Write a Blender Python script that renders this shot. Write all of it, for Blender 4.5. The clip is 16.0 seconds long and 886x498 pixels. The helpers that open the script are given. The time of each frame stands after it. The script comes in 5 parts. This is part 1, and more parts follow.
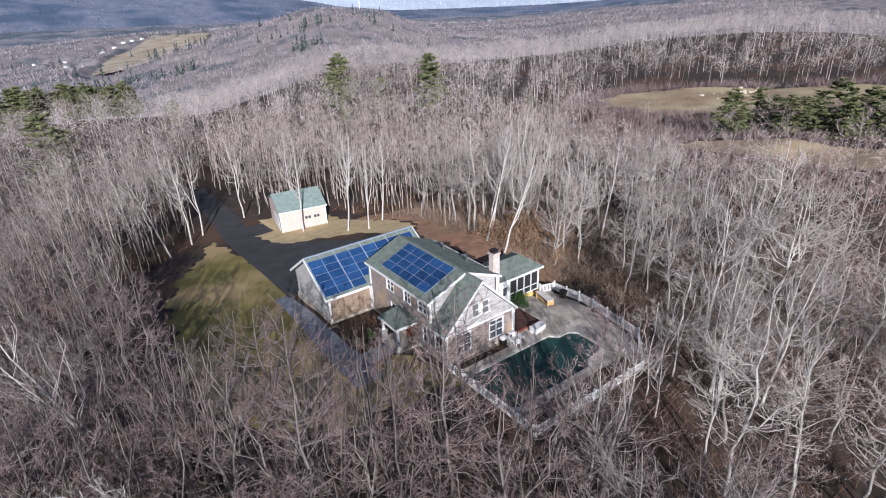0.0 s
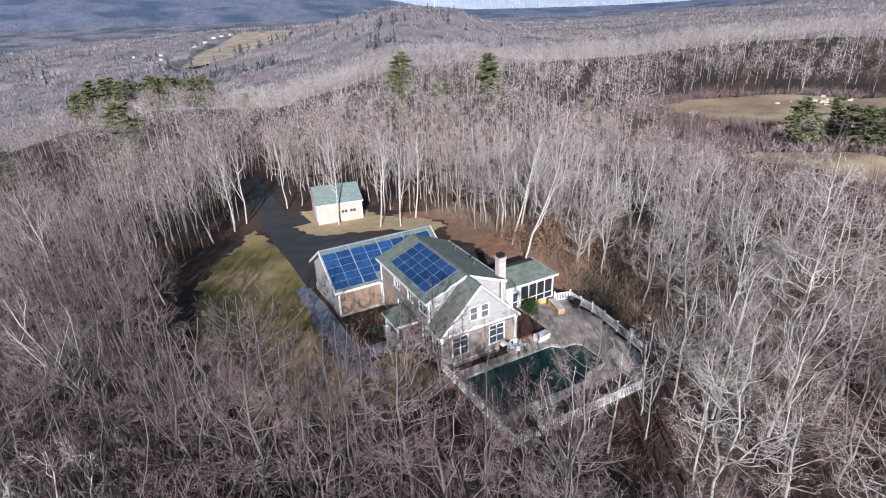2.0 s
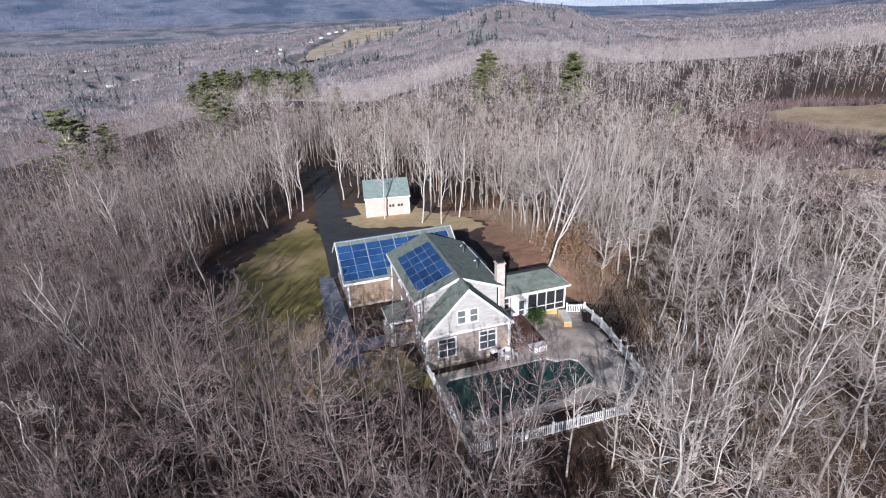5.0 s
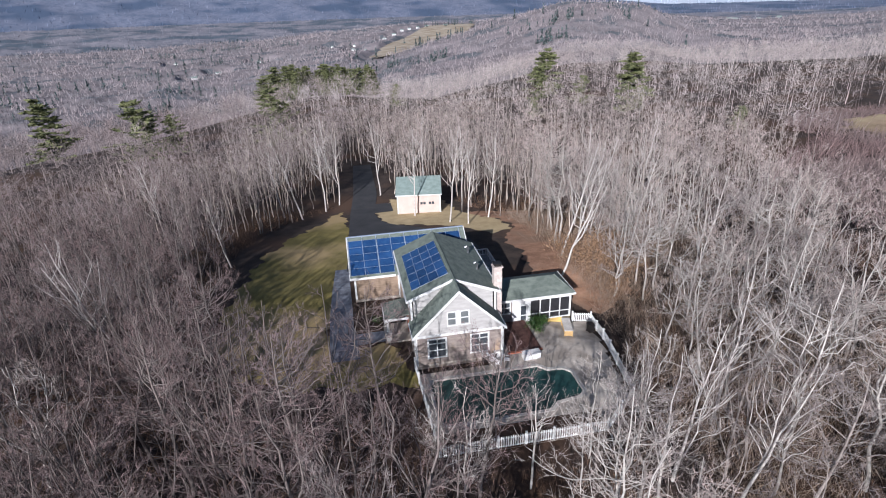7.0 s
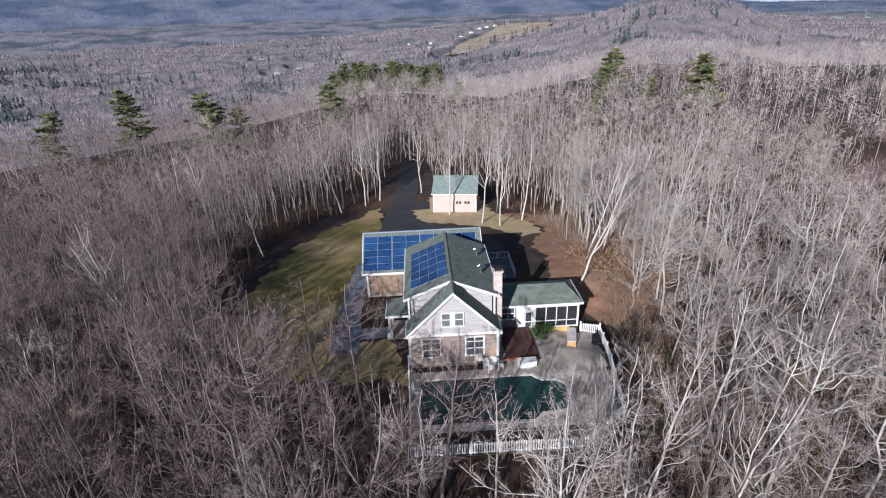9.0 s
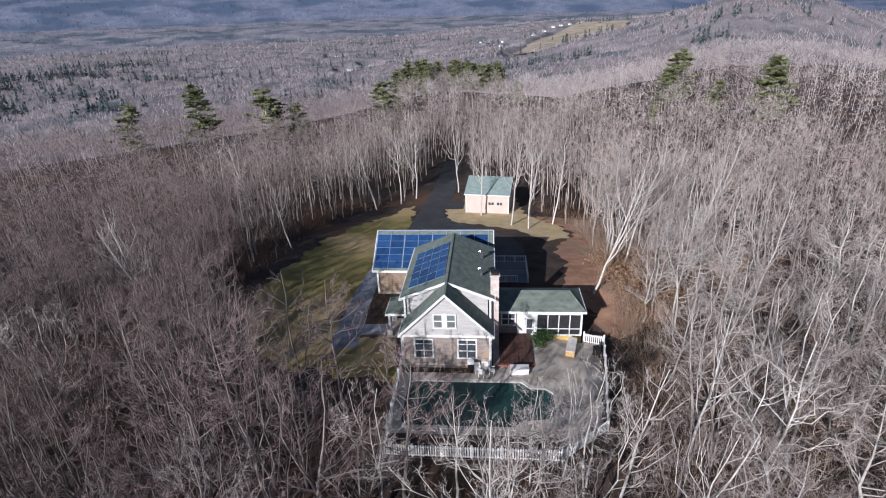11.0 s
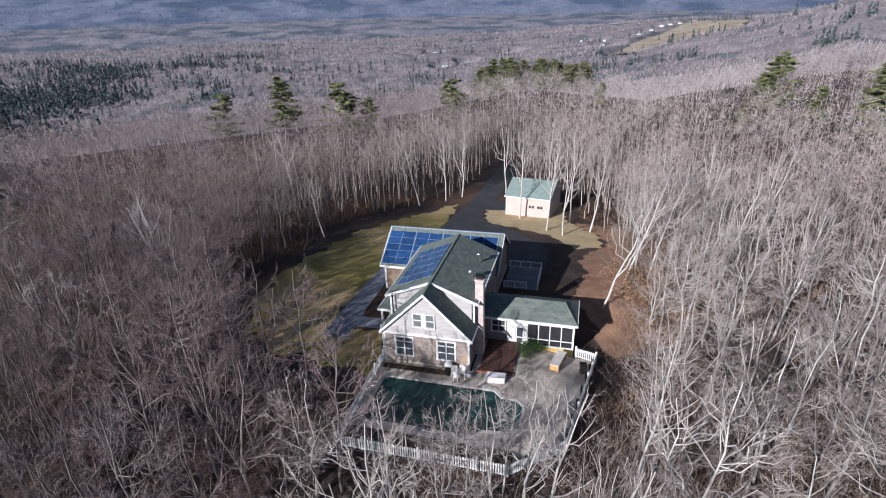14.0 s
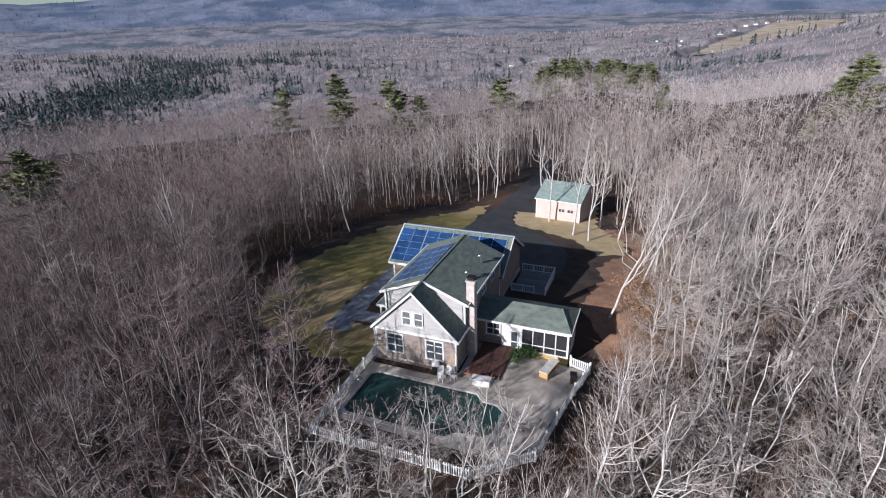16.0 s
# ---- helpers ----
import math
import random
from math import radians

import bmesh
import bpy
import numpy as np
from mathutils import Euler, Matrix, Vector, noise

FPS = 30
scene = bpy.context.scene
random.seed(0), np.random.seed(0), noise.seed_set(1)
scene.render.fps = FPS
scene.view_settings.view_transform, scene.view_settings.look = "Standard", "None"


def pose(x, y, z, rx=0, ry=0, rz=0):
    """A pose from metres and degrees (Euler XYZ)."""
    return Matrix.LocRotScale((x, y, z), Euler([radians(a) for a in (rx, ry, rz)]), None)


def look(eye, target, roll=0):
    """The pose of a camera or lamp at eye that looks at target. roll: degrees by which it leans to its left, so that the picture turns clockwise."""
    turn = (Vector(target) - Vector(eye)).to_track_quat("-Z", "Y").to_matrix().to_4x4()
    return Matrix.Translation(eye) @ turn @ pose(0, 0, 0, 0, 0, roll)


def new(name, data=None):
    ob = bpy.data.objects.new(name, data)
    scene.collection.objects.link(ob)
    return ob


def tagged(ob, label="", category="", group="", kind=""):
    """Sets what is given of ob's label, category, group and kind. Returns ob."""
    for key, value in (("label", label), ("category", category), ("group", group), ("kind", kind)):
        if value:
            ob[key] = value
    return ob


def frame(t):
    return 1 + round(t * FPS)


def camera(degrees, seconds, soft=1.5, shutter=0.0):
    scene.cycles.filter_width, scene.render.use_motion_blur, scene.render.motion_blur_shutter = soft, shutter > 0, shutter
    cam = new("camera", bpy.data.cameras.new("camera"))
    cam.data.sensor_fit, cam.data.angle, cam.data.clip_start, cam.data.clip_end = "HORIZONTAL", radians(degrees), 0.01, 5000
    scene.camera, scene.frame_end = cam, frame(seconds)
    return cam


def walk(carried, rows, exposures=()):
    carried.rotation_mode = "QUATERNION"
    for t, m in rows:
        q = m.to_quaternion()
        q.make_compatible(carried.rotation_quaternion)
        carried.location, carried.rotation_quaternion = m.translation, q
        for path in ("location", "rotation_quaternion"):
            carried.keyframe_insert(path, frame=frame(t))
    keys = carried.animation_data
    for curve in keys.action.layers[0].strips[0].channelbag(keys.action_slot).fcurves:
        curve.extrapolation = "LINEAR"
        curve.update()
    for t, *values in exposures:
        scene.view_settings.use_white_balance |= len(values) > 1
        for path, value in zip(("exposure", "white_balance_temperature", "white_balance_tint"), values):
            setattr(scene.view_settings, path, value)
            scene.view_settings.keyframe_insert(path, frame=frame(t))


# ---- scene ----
cam = camera(78.5, 16.0, soft=1.1)
PATH = [
    (0, (-28.852, -34.715, 31.993), (-27.802, -33.227, 31.167), -2.6),
    (0.5, (-27.677, -35.532, 31.968), (-26.67, -34.013, 31.144), -2.5),
    (1, (-26.44, -36.321, 31.943), (-25.487, -34.767, 31.12), -2.3),
    (1.5, (-25.149, -37.08, 31.919), (-24.25, -35.493, 31.098), -2.3),
    (2, (-23.808, -37.805, 31.896), (-22.957, -36.192, 31.077), -2.2),
    (2.5, (-22.422, -38.496, 31.876), (-21.629, -36.853, 31.057), -2.2),
    (3, (-20.997, -39.149, 31.857), (-20.268, -37.476, 31.039), -2.2),
    (3.5, (-19.537, -39.763, 31.842), (-18.855, -38.069, 31.024), -2.3),
    (4, (-18.046, -40.335, 31.829), (-17.411, -38.623, 31.012), -2.3),
    (6.5, (-10.276, -42.517, 31.807), (-9.91, -40.728, 30.992), -2.2),
    (7, (-8.682, -42.809, 31.811), (-8.373, -41.009, 30.996), -2.2),
    (7.5, (-7.083, -43.05, 31.817), (-6.822, -41.242, 31.003), -2.1),
    (8, (-5.48, -43.24, 31.825), (-5.284, -41.424, 31.011), -2.1),
    (8.5, (-3.876, -43.379, 31.834), (-3.747, -41.556, 31.021), -2.1),
    (9, (-2.273, -43.465, 31.844), (-2.209, -41.639, 31.031), -2.1),
    (11.5, (5.677, -43.112, 31.88), (5.458, -41.297, 31.07), -2.1),
    (12, (7.247, -42.887, 31.879), (6.981, -41.077, 31.069), -2.0),
    (12.5, (8.808, -42.611, 31.872), (8.488, -40.81, 31.063), -2.0),
    (13, (10.361, -42.285, 31.859), (9.985, -40.495, 31.051), -2.0),
    (13.5, (11.906, -41.912, 31.839), (11.477, -40.133, 31.031), -1.9),
    (14, (13.443, -41.49, 31.81), (12.96, -39.726, 31.001), -1.8),
    (14.5, (14.974, -41.023, 31.771), (14.431, -39.275, 30.964), -1.8),
    (15, (16.498, -40.511, 31.72), (15.902, -38.781, 30.913), -1.8),
    (15.5, (18.017, -39.956, 31.655), (17.368, -38.245, 30.85), -1.7),
    (16, (19.533, -39.36, 31.577), (18.836, -37.667, 30.772), -1.8),
]
walk(cam, [(t, look(eye, target, roll)) for t, eye, target, roll in PATH], [(0, 0.56, 5750, 10), (4, 0.58, 5750, 10), (6.5, 0.53, 5750, 10), (9, 0.44, 5750, 10), (11.5, 0.42, 5750, 10), (14, 0.51, 5750, 10), (16, 0.50, 5750, 10)])

# ---- world and sun ----
SUN_AZ, SUN_EL = math.atan2(-0.44, -0.898), radians(23.0)
world = bpy.data.worlds.new("world")
scene.world = world
world.use_nodes = True
wn, wl = world.node_tree.nodes, world.node_tree.links
sky = wn.new("ShaderNodeTexSky")
sky.sky_type, sky.sun_disc = "NISHITA", False
sky.sun_elevation, sky.sun_rotation = SUN_EL, SUN_AZ
sky.air_density, sky.dust_density, sky.altitude = 0.8, 0.2, 500
wl.new(sky.outputs[0], wn["Background"].inputs[0])
wn["Background"].inputs[1].default_value = 0.05
sun = new("sun", bpy.data.lights.new("sun", "SUN"))
sun.data.energy, sun.data.angle, sun.data.color = 5.0, radians(0.45), (1.0, 0.915, 0.84)
sun.matrix_world = look((-44 * 2, -90 * 2, 85), (0, 0, 0))
sun.rotation_euler = Vector((0.44 * math.cos(SUN_EL), 0.898 * math.cos(SUN_EL), -math.sin(SUN_EL))).to_track_quat("-Z", "Y").to_euler()


# ---- materials ----
def rgb(c):
    return (c[0], c[1], c[2], 1.0)


def material(name, low, high, scale=3.0, rough=0.8, bump=0.2, fine=40.0, metal=0.0, stretch=(1, 1, 1), random_tone=0.0, islands=0.0, patches=None, patch_scale=0.05, patch_at=(0.47, 0.6), spec=0.3, relief=0.02):
    """Two scales of noise between two colours, with a fine bump. patches: a third colour in large soft patches."""
    m = bpy.data.materials.new(name)
    m.use_nodes = True
    n, l = m.node_tree.nodes, m.node_tree.links
    b = n["Principled BSDF"]
    geo = n.new("ShaderNodeNewGeometry")
    mp = n.new("ShaderNodeMapping")
    mp.inputs["Scale"].default_value = stretch
    l.new(geo.outputs["Position"], mp.inputs["Vector"])
    t1, t2 = n.new("ShaderNodeTexNoise"), n.new("ShaderNodeTexNoise")
    t1.inputs["Scale"].default_value, t1.inputs["Detail"].default_value = scale, 6
    t2.inputs["Scale"].default_value, t2.inputs["Detail"].default_value = fine, 3
    l.new(mp.outputs[0], t1.inputs["Vector"])
    l.new(mp.outputs[0], t2.inputs["Vector"])
    add = n.new("ShaderNodeMix")
    add.inputs[0].default_value = 0.4
    l.new(t1.outputs[0], add.inputs[2])
    l.new(t2.outputs[0], add.inputs[3])
    ramp = n.new("ShaderNodeValToRGB")
    ramp.color_ramp.elements[0].position, ramp.color_ramp.elements[1].position = 0.36, 0.64
    ramp.color_ramp.elements[0].color, ramp.color_ramp.elements[1].color = rgb(low), rgb(high)
    l.new(add.outputs[0], ramp.inputs[0])
    colour = ramp.outputs[0]
    if patches:
        t3 = n.new("ShaderNodeTexNoise")
        t3.inputs["Scale"].default_value, t3.inputs["Detail"].default_value = patch_scale, 5
        l.new(geo.outputs["Position"], t3.inputs["Vector"])
        r3 = n.new("ShaderNodeValToRGB")
        r3.color_ramp.elements[0].position, r3.color_ramp.elements[1].position = patch_at
        l.new(t3.outputs[0], r3.inputs[0])
        mx = n.new("ShaderNodeMix")
        mx.data_type = "RGBA"
        l.new(r3.outputs[0], mx.inputs[0])
        l.new(colour, mx.inputs[6])
        mx.inputs[7].default_value = rgb(patches)
        colour = mx.outputs[2]
    if random_tone or islands:
        hsv = n.new("ShaderNodeHueSaturation")
        mr = n.new("ShaderNodeMapRange")
        amount = random_tone or islands
        mr.inputs["To Min"].default_value, mr.inputs["To Max"].default_value = 1 - amount, 1 + amount
        if random_tone:
            l.new(n.new("ShaderNodeObjectInfo").outputs["Random"], mr.inputs[0])
        else:
            l.new(geo.outputs["Random Per Island"], mr.inputs[0])
        l.new(mr.outputs[0], hsv.inputs["Value"])
        l.new(colour, hsv.inputs["Color"])
        colour = hsv.outputs[0]
    l.new(colour, b.inputs["Base Color"])
    b.inputs["Roughness"].default_value, b.inputs["Metallic"].default_value = rough, metal
    b.inputs["Specular IOR Level"].default_value = spec
    if bump:
        bp = n.new("ShaderNodeBump")
        bp.inputs["Strength"].default_value, bp.inputs["Distance"].default_value = bump, relief
        l.new(t2.outputs[0], bp.inputs["Height"])
        l.new(bp.outputs[0], b.inputs["Normal"])
    return m


# darker than real leaves: the shade of denser twigs is put into the colour
SHADED_LITTER = material("shade_darkened_litter", (0.022, 0.017, 0.015), (0.075, 0.053, 0.043), 0.5, 0.95, 0.8, 6.0, patches=(0.085, 0.05, 0.033), patch_scale=0.06)
VERGE = material("straw_verge", (0.38, 0.29, 0.16), (0.53, 0.42, 0.25), 0.6, 0.95, 0.5, 12.0)
LAWN = material("winter_grass", (0.13, 0.112, 0.034), (0.285, 0.228, 0.078), 0.3, 0.95, 0.6, 14.0, patches=(0.38, 0.28, 0.14), patch_scale=0.07)
MEADOW = material("dry_meadow", (0.36, 0.295, 0.22), (0.50, 0.43, 0.34), 0.05, 0.95, 0.4, 2.0, patches=(0.31, 0.245, 0.17), patch_scale=0.03)
BROWN_FIELD = material("rough_brown_field", (0.22, 0.155, 0.095), (0.40, 0.30, 0.205), 0.12, 0.95, 0.8, 1.2, patches=(0.44, 0.36, 0.22), patch_scale=0.045)
ASPHALT = material("asphalt", (0.035, 0.036, 0.04), (0.065, 0.065, 0.07), 0.4, 0.85, 0.3, 30.0)
# grey gravel with a blue tint in the base colour
GRAVEL = material("blue_grey_gravel", (0.11, 0.12, 0.15), (0.27, 0.285, 0.33), 1.2, 0.95, 0.8, 14.0)
CONCRETE = material("terrace_concrete", (0.40, 0.35, 0.30), (0.57, 0.51, 0.45), 0.5, 0.85, 0.15, 20.0, patches=(0.30, 0.26, 0.225), patch_scale=0.35)
COPING = material("pool_coping", (0.42, 0.39, 0.36), (0.55, 0.52, 0.48), 2.0, 0.8, 0.2, 30.0)
ROOF = material("green_grey_shingles", (0.105, 0.128, 0.112), (0.205, 0.235, 0.205), 1.2, 0.9, 0.5, 18.0, stretch=(1, 1, 3))
SHED_ROOF = material("pale_green_shingles", (0.17, 0.225, 0.21), (0.28, 0.345, 0.325), 1.2, 0.85, 0.4, 18.0, stretch=(1, 1, 3))
SIDING = material("weathered_cedar_siding", (0.21, 0.172, 0.155), (0.34, 0.288, 0.262), 1.5, 0.9, 0.3, 12.0, stretch=(1, 1, 4), patches=(0.36, 0.265, 0.19), patch_scale=0.45, patch_at=(0.52, 0.66))
GABLE_SIDING = material("pale_grey_siding", (0.36, 0.345, 0.34), (0.50, 0.485, 0.475), 1.0, 0.85, 0.25, 10.0, stretch=(1, 1, 4))
BROWN_WALL = material("tan_cedar_wall", (0.20, 0.145, 0.105), (0.32, 0.24, 0.18), 1.5, 0.9, 0.3, 12.0, stretch=(1, 1, 4))
CREAM = material("cream_siding", (0.49, 0.395, 0.355), (0.58, 0.475, 0.43), 1.0, 0.8, 0.1, 12.0)
TRIM = material("white_trim_paint", (0.68, 0.68, 0.68), (0.79, 0.79, 0.79), 2.0, 0.55, 0.05, 20.0)
YELLOW = material("yellow_skirting", (0.62, 0.42, 0.13), (0.74, 0.54, 0.2), 2.0, 0.8, 0.1, 20.0)
STONE = material("chimney_stone", (0.45, 0.38, 0.35), (0.61, 0.53, 0.49), 4.0, 0.9, 0.5, 12.0, random_tone=0.15)
DARK_METAL = material("dark_metal", (0.03, 0.03, 0.03), (0.06, 0.05, 0.05), 5.0, 0.5, 0.1, 30.0, metal=0.6)
STEEL = material("bare_steel", (0.26, 0.27, 0.29), (0.40, 0.41, 0.43), 5.0, 0.35, 0.05, 30.0, metal=0.9)
DECK = material("red_brown_deck", (0.06, 0.03, 0.025), (0.12, 0.06, 0.05), 1.0, 0.8, 0.2, 10.0, stretch=(1, 6, 1), random_tone=0.2)
BRICK_RED = material("red_brick", (0.25, 0.08, 0.05), (0.36, 0.14, 0.09), 3.0, 0.9, 0.3, 20.0, random_tone=0.2)
WOOD = material("golden_timber", (0.40, 0.25, 0.10), (0.56, 0.38, 0.18), 2.0, 0.8, 0.2, 14.0, stretch=(1, 6, 6))
COVER = material("dark_green_pool_cover", (0.010, 0.036, 0.036), (0.020, 0.062, 0.058), 0.6, 0.6, 0.15, 8.0)
# cell blue, lightened in the base colour for the sky's reflection
PANEL = material("solar_cells", (0.014, 0.042, 0.125), (0.028, 0.075, 0.19), 1.5, 0.2, 0.0, 8.0, random_tone=0.25, spec=0.5)
PANEL_FRAME = material("pale_aluminium", (0.30, 0.36, 0.47), (0.40, 0.46, 0.57), 3.0, 0.45, 0.0, 20.0, metal=0.3)
BARK = material("grey_brown_bark", (0.14, 0.12, 0.11), (0.30, 0.265, 0.245), 1.5, 0.95, 0.6, 12.0, stretch=(1, 1, 0.4), random_tone=0.25)
TWIGS = material("grey_twigs", (0.17, 0.14, 0.135), (0.31, 0.265, 0.26), 0.4, 0.95, 0.0, 5.0, random_tone=0.25)
DARK_BARK = material("dark_maple_bark", (0.10, 0.084, 0.078), (0.225, 0.192, 0.18), 1.5, 0.95, 0.6, 12.0, stretch=(1, 1, 0.4), random_tone=0.25)
RED_TWIGS = material("red_maple_twigs", (0.125, 0.088, 0.086), (0.265, 0.197, 0.192), 0.4, 0.95, 0.0, 5.0, random_tone=0.3)
PALE_TWIGS = material("pale_grey_twigs", (0.28, 0.225, 0.205), (0.49, 0.41, 0.38), 0.4, 0.95, 0.0, 5.0, random_tone=0.2)
PALE_BARK = material("pale_grey_bark", (0.23, 0.212, 0.197), (0.45, 0.42, 0.39), 1.5, 0.95, 0.6, 12.0, stretch=(1, 1, 0.4), random_tone=0.2)
DARK_WOODS = material("red_maple_woods", (0.13, 0.097, 0.094), (0.265, 0.205, 0.20), 0.05, 0.95, 0.0, 1.5, islands=0.45, patches=(0.195, 0.137, 0.134), patch_scale=0.02)
# slight lilac haze cast in the base colour; evergreen patches blued too
HAZE_CANOPY = material("haze_tinted_canopy", (0.165, 0.145, 0.152), (0.30, 0.264, 0.275), 0.03, 1.0, 0.15, 0.35, patches=(0.115, 0.124, 0.14), patch_scale=0.016, patch_at=(0.54, 0.62), relief=1.5)
BIRCH = material("white_birch_bark", (0.40, 0.37, 0.345), (0.62, 0.585, 0.555), 1.6, 0.85, 0.3, 10.0, stretch=(1, 1, 3), random_tone=0.08)
LICHEN_TWIGS = material("lichen_twigs", (0.29, 0.25, 0.23), (0.50, 0.445, 0.415), 0.6, 0.95, 0.0, 6.0, random_tone=0.12)
BIRCH_TWIGS = material("pale_birch_twigs", (0.24, 0.19, 0.175), (0.38, 0.32, 0.30), 0.6, 0.9, 0.0, 6.0, random_tone=0.15)
LICHEN = material("lichen_pale_bark", (0.37, 0.345, 0.32), (0.62, 0.585, 0.55), 1.4, 0.95, 0.4, 9.0, random_tone=0.12)
WOODS = material("woods_bark_and_twigs", (0.35, 0.292, 0.275), (0.60, 0.515, 0.485), 0.05, 0.95, 0.0, 1.5, islands=0.45, patches=(0.48, 0.385, 0.36), patch_scale=0.015)
MAPLE_STEMS = material("maple_stems", (0.115, 0.095, 0.088), (0.26, 0.22, 0.207), 0.4, 0.95, 0.0, 3.0, islands=0.4)
ASH_STEMS = material("ash_stems", (0.15, 0.128, 0.115), (0.33, 0.288, 0.262), 0.4, 0.95, 0.0, 3.0, islands=0.5)
POLE_STEMS = material("slender_stems", (0.20, 0.165, 0.14), (0.44, 0.385, 0.34), 0.4, 0.95, 0.0, 3.0, islands=0.55)
# twigs over the canopy, with the same lilac haze put into their colour
HAZE_WOODS = material("far_woods", (0.21, 0.18, 0.187), (0.36, 0.31, 0.318), 0.012, 1.0, 0.0, 0.3, islands=0.3, patches=(0.14, 0.142, 0.155), patch_scale=0.012, patch_at=(0.52, 0.62))
SOFT_WOODS = material("soft_far_twigs", (0.285, 0.25, 0.24), (0.50, 0.442, 0.425), 0.03, 1.0, 0.0, 0.5, islands=0.45, patches=(0.34, 0.287, 0.276), patch_scale=0.014)
# maple twig colour darkened in place of self-shade the far models lack
SHADE_TONED_MAPLE = material("far_maple_crowns_shade_toned", (0.165, 0.137, 0.135), (0.285, 0.24, 0.235), 0.03, 1.0, 0.0, 0.5, islands=0.45, patches=(0.225, 0.178, 0.175), patch_scale=0.014)
SOFT_DARK_WOODS = material("soft_far_maple_twigs", (0.185, 0.15, 0.148), (0.33, 0.272, 0.268), 0.03, 1.0, 0.0, 0.5, islands=0.45, patches=(0.26, 0.2, 0.197), patch_scale=0.014)
NEEDLES = material("pine_needles", (0.075, 0.09, 0.042), (0.18, 0.185, 0.085), 0.8, 0.8, 0.0, 6.0, islands=0.35)
BRUSH = material("russet_undergrowth", (0.11, 0.065, 0.042), (0.22, 0.135, 0.085), 0.2, 0.95, 0.0, 4.0, islands=0.4)
RUSSET = material("russet_oak_leaves", (0.19, 0.112, 0.066), (0.32, 0.205, 0.125), 0.6, 0.85, 0.0, 6.0, islands=0.3)
SHRUB = material("evergreen_leaves", (0.02, 0.05, 0.015), (0.07, 0.13, 0.03), 2.0, 0.6, 0.0, 10.0, islands=0.35)
PLASTIC = material("pale_plastic", (0.62, 0.6, 0.6), (0.72, 0.7, 0.7), 3.0, 0.5, 0.0, 20.0)
RUBBLE = material("pale_rock", (0.40, 0.33, 0.25), (0.60, 0.52, 0.42), 0.5, 0.95, 0.5, 4.0)
# far hills: the blue and pale of distance haze are put into base colours
HAZE_BLUE_HILLS = material("far_hills_haze_blue", (0.105, 0.132, 0.20), (0.19, 0.207, 0.28), 0.02, 1.0, 0.0, 0.08, patches=(0.07, 0.10, 0.165), patch_scale=0.005)
HAZE_HILLS = material("hills_painted_haze", (0.40, 0.46, 0.58), (0.50, 0.55, 0.65), 0.004, 1.0, 0.0, 0.02)
HAZE_LILAC_HILLS = material("far_hill_woods_haze_tinted", (0.15, 0.155, 0.19), (0.26, 0.245, 0.275), 0.02, 1.0, 0.0, 0.08, patches=(0.085, 0.108, 0.14), patch_scale=0.008)
# needle green blued and lightened to hold the haze of distance
HAZE_NEEDLES = material("haze_blued_needles", (0.038, 0.058, 0.06), (0.085, 0.108, 0.108), 0.05, 0.95, 0.0, 0.5, islands=0.5)

GLASS = bpy.data.materials.new("window_glass")
GLASS.use_nodes = True
_g = GLASS.node_tree.nodes["Principled BSDF"]
_g.inputs["Base Color"].default_value = (0.06, 0.068, 0.08, 1)
_g.inputs["Roughness"].default_value = 0.06
_g.inputs["Specular IOR Level"].default_value = 0.6


# opaque grey panes of the upper gable windows, paler than GLASS
PALER_GLASS = material("paler_pane", (0.11, 0.122, 0.128), (0.17, 0.182, 0.188), 2.0, 0.12, 0.0, 20.0, spec=0.5)
SCREEN = material("dark_insect_screen", (0.018, 0.018, 0.02), (0.035, 0.035, 0.04), 2.0, 0.5, 0.0, 20.0)


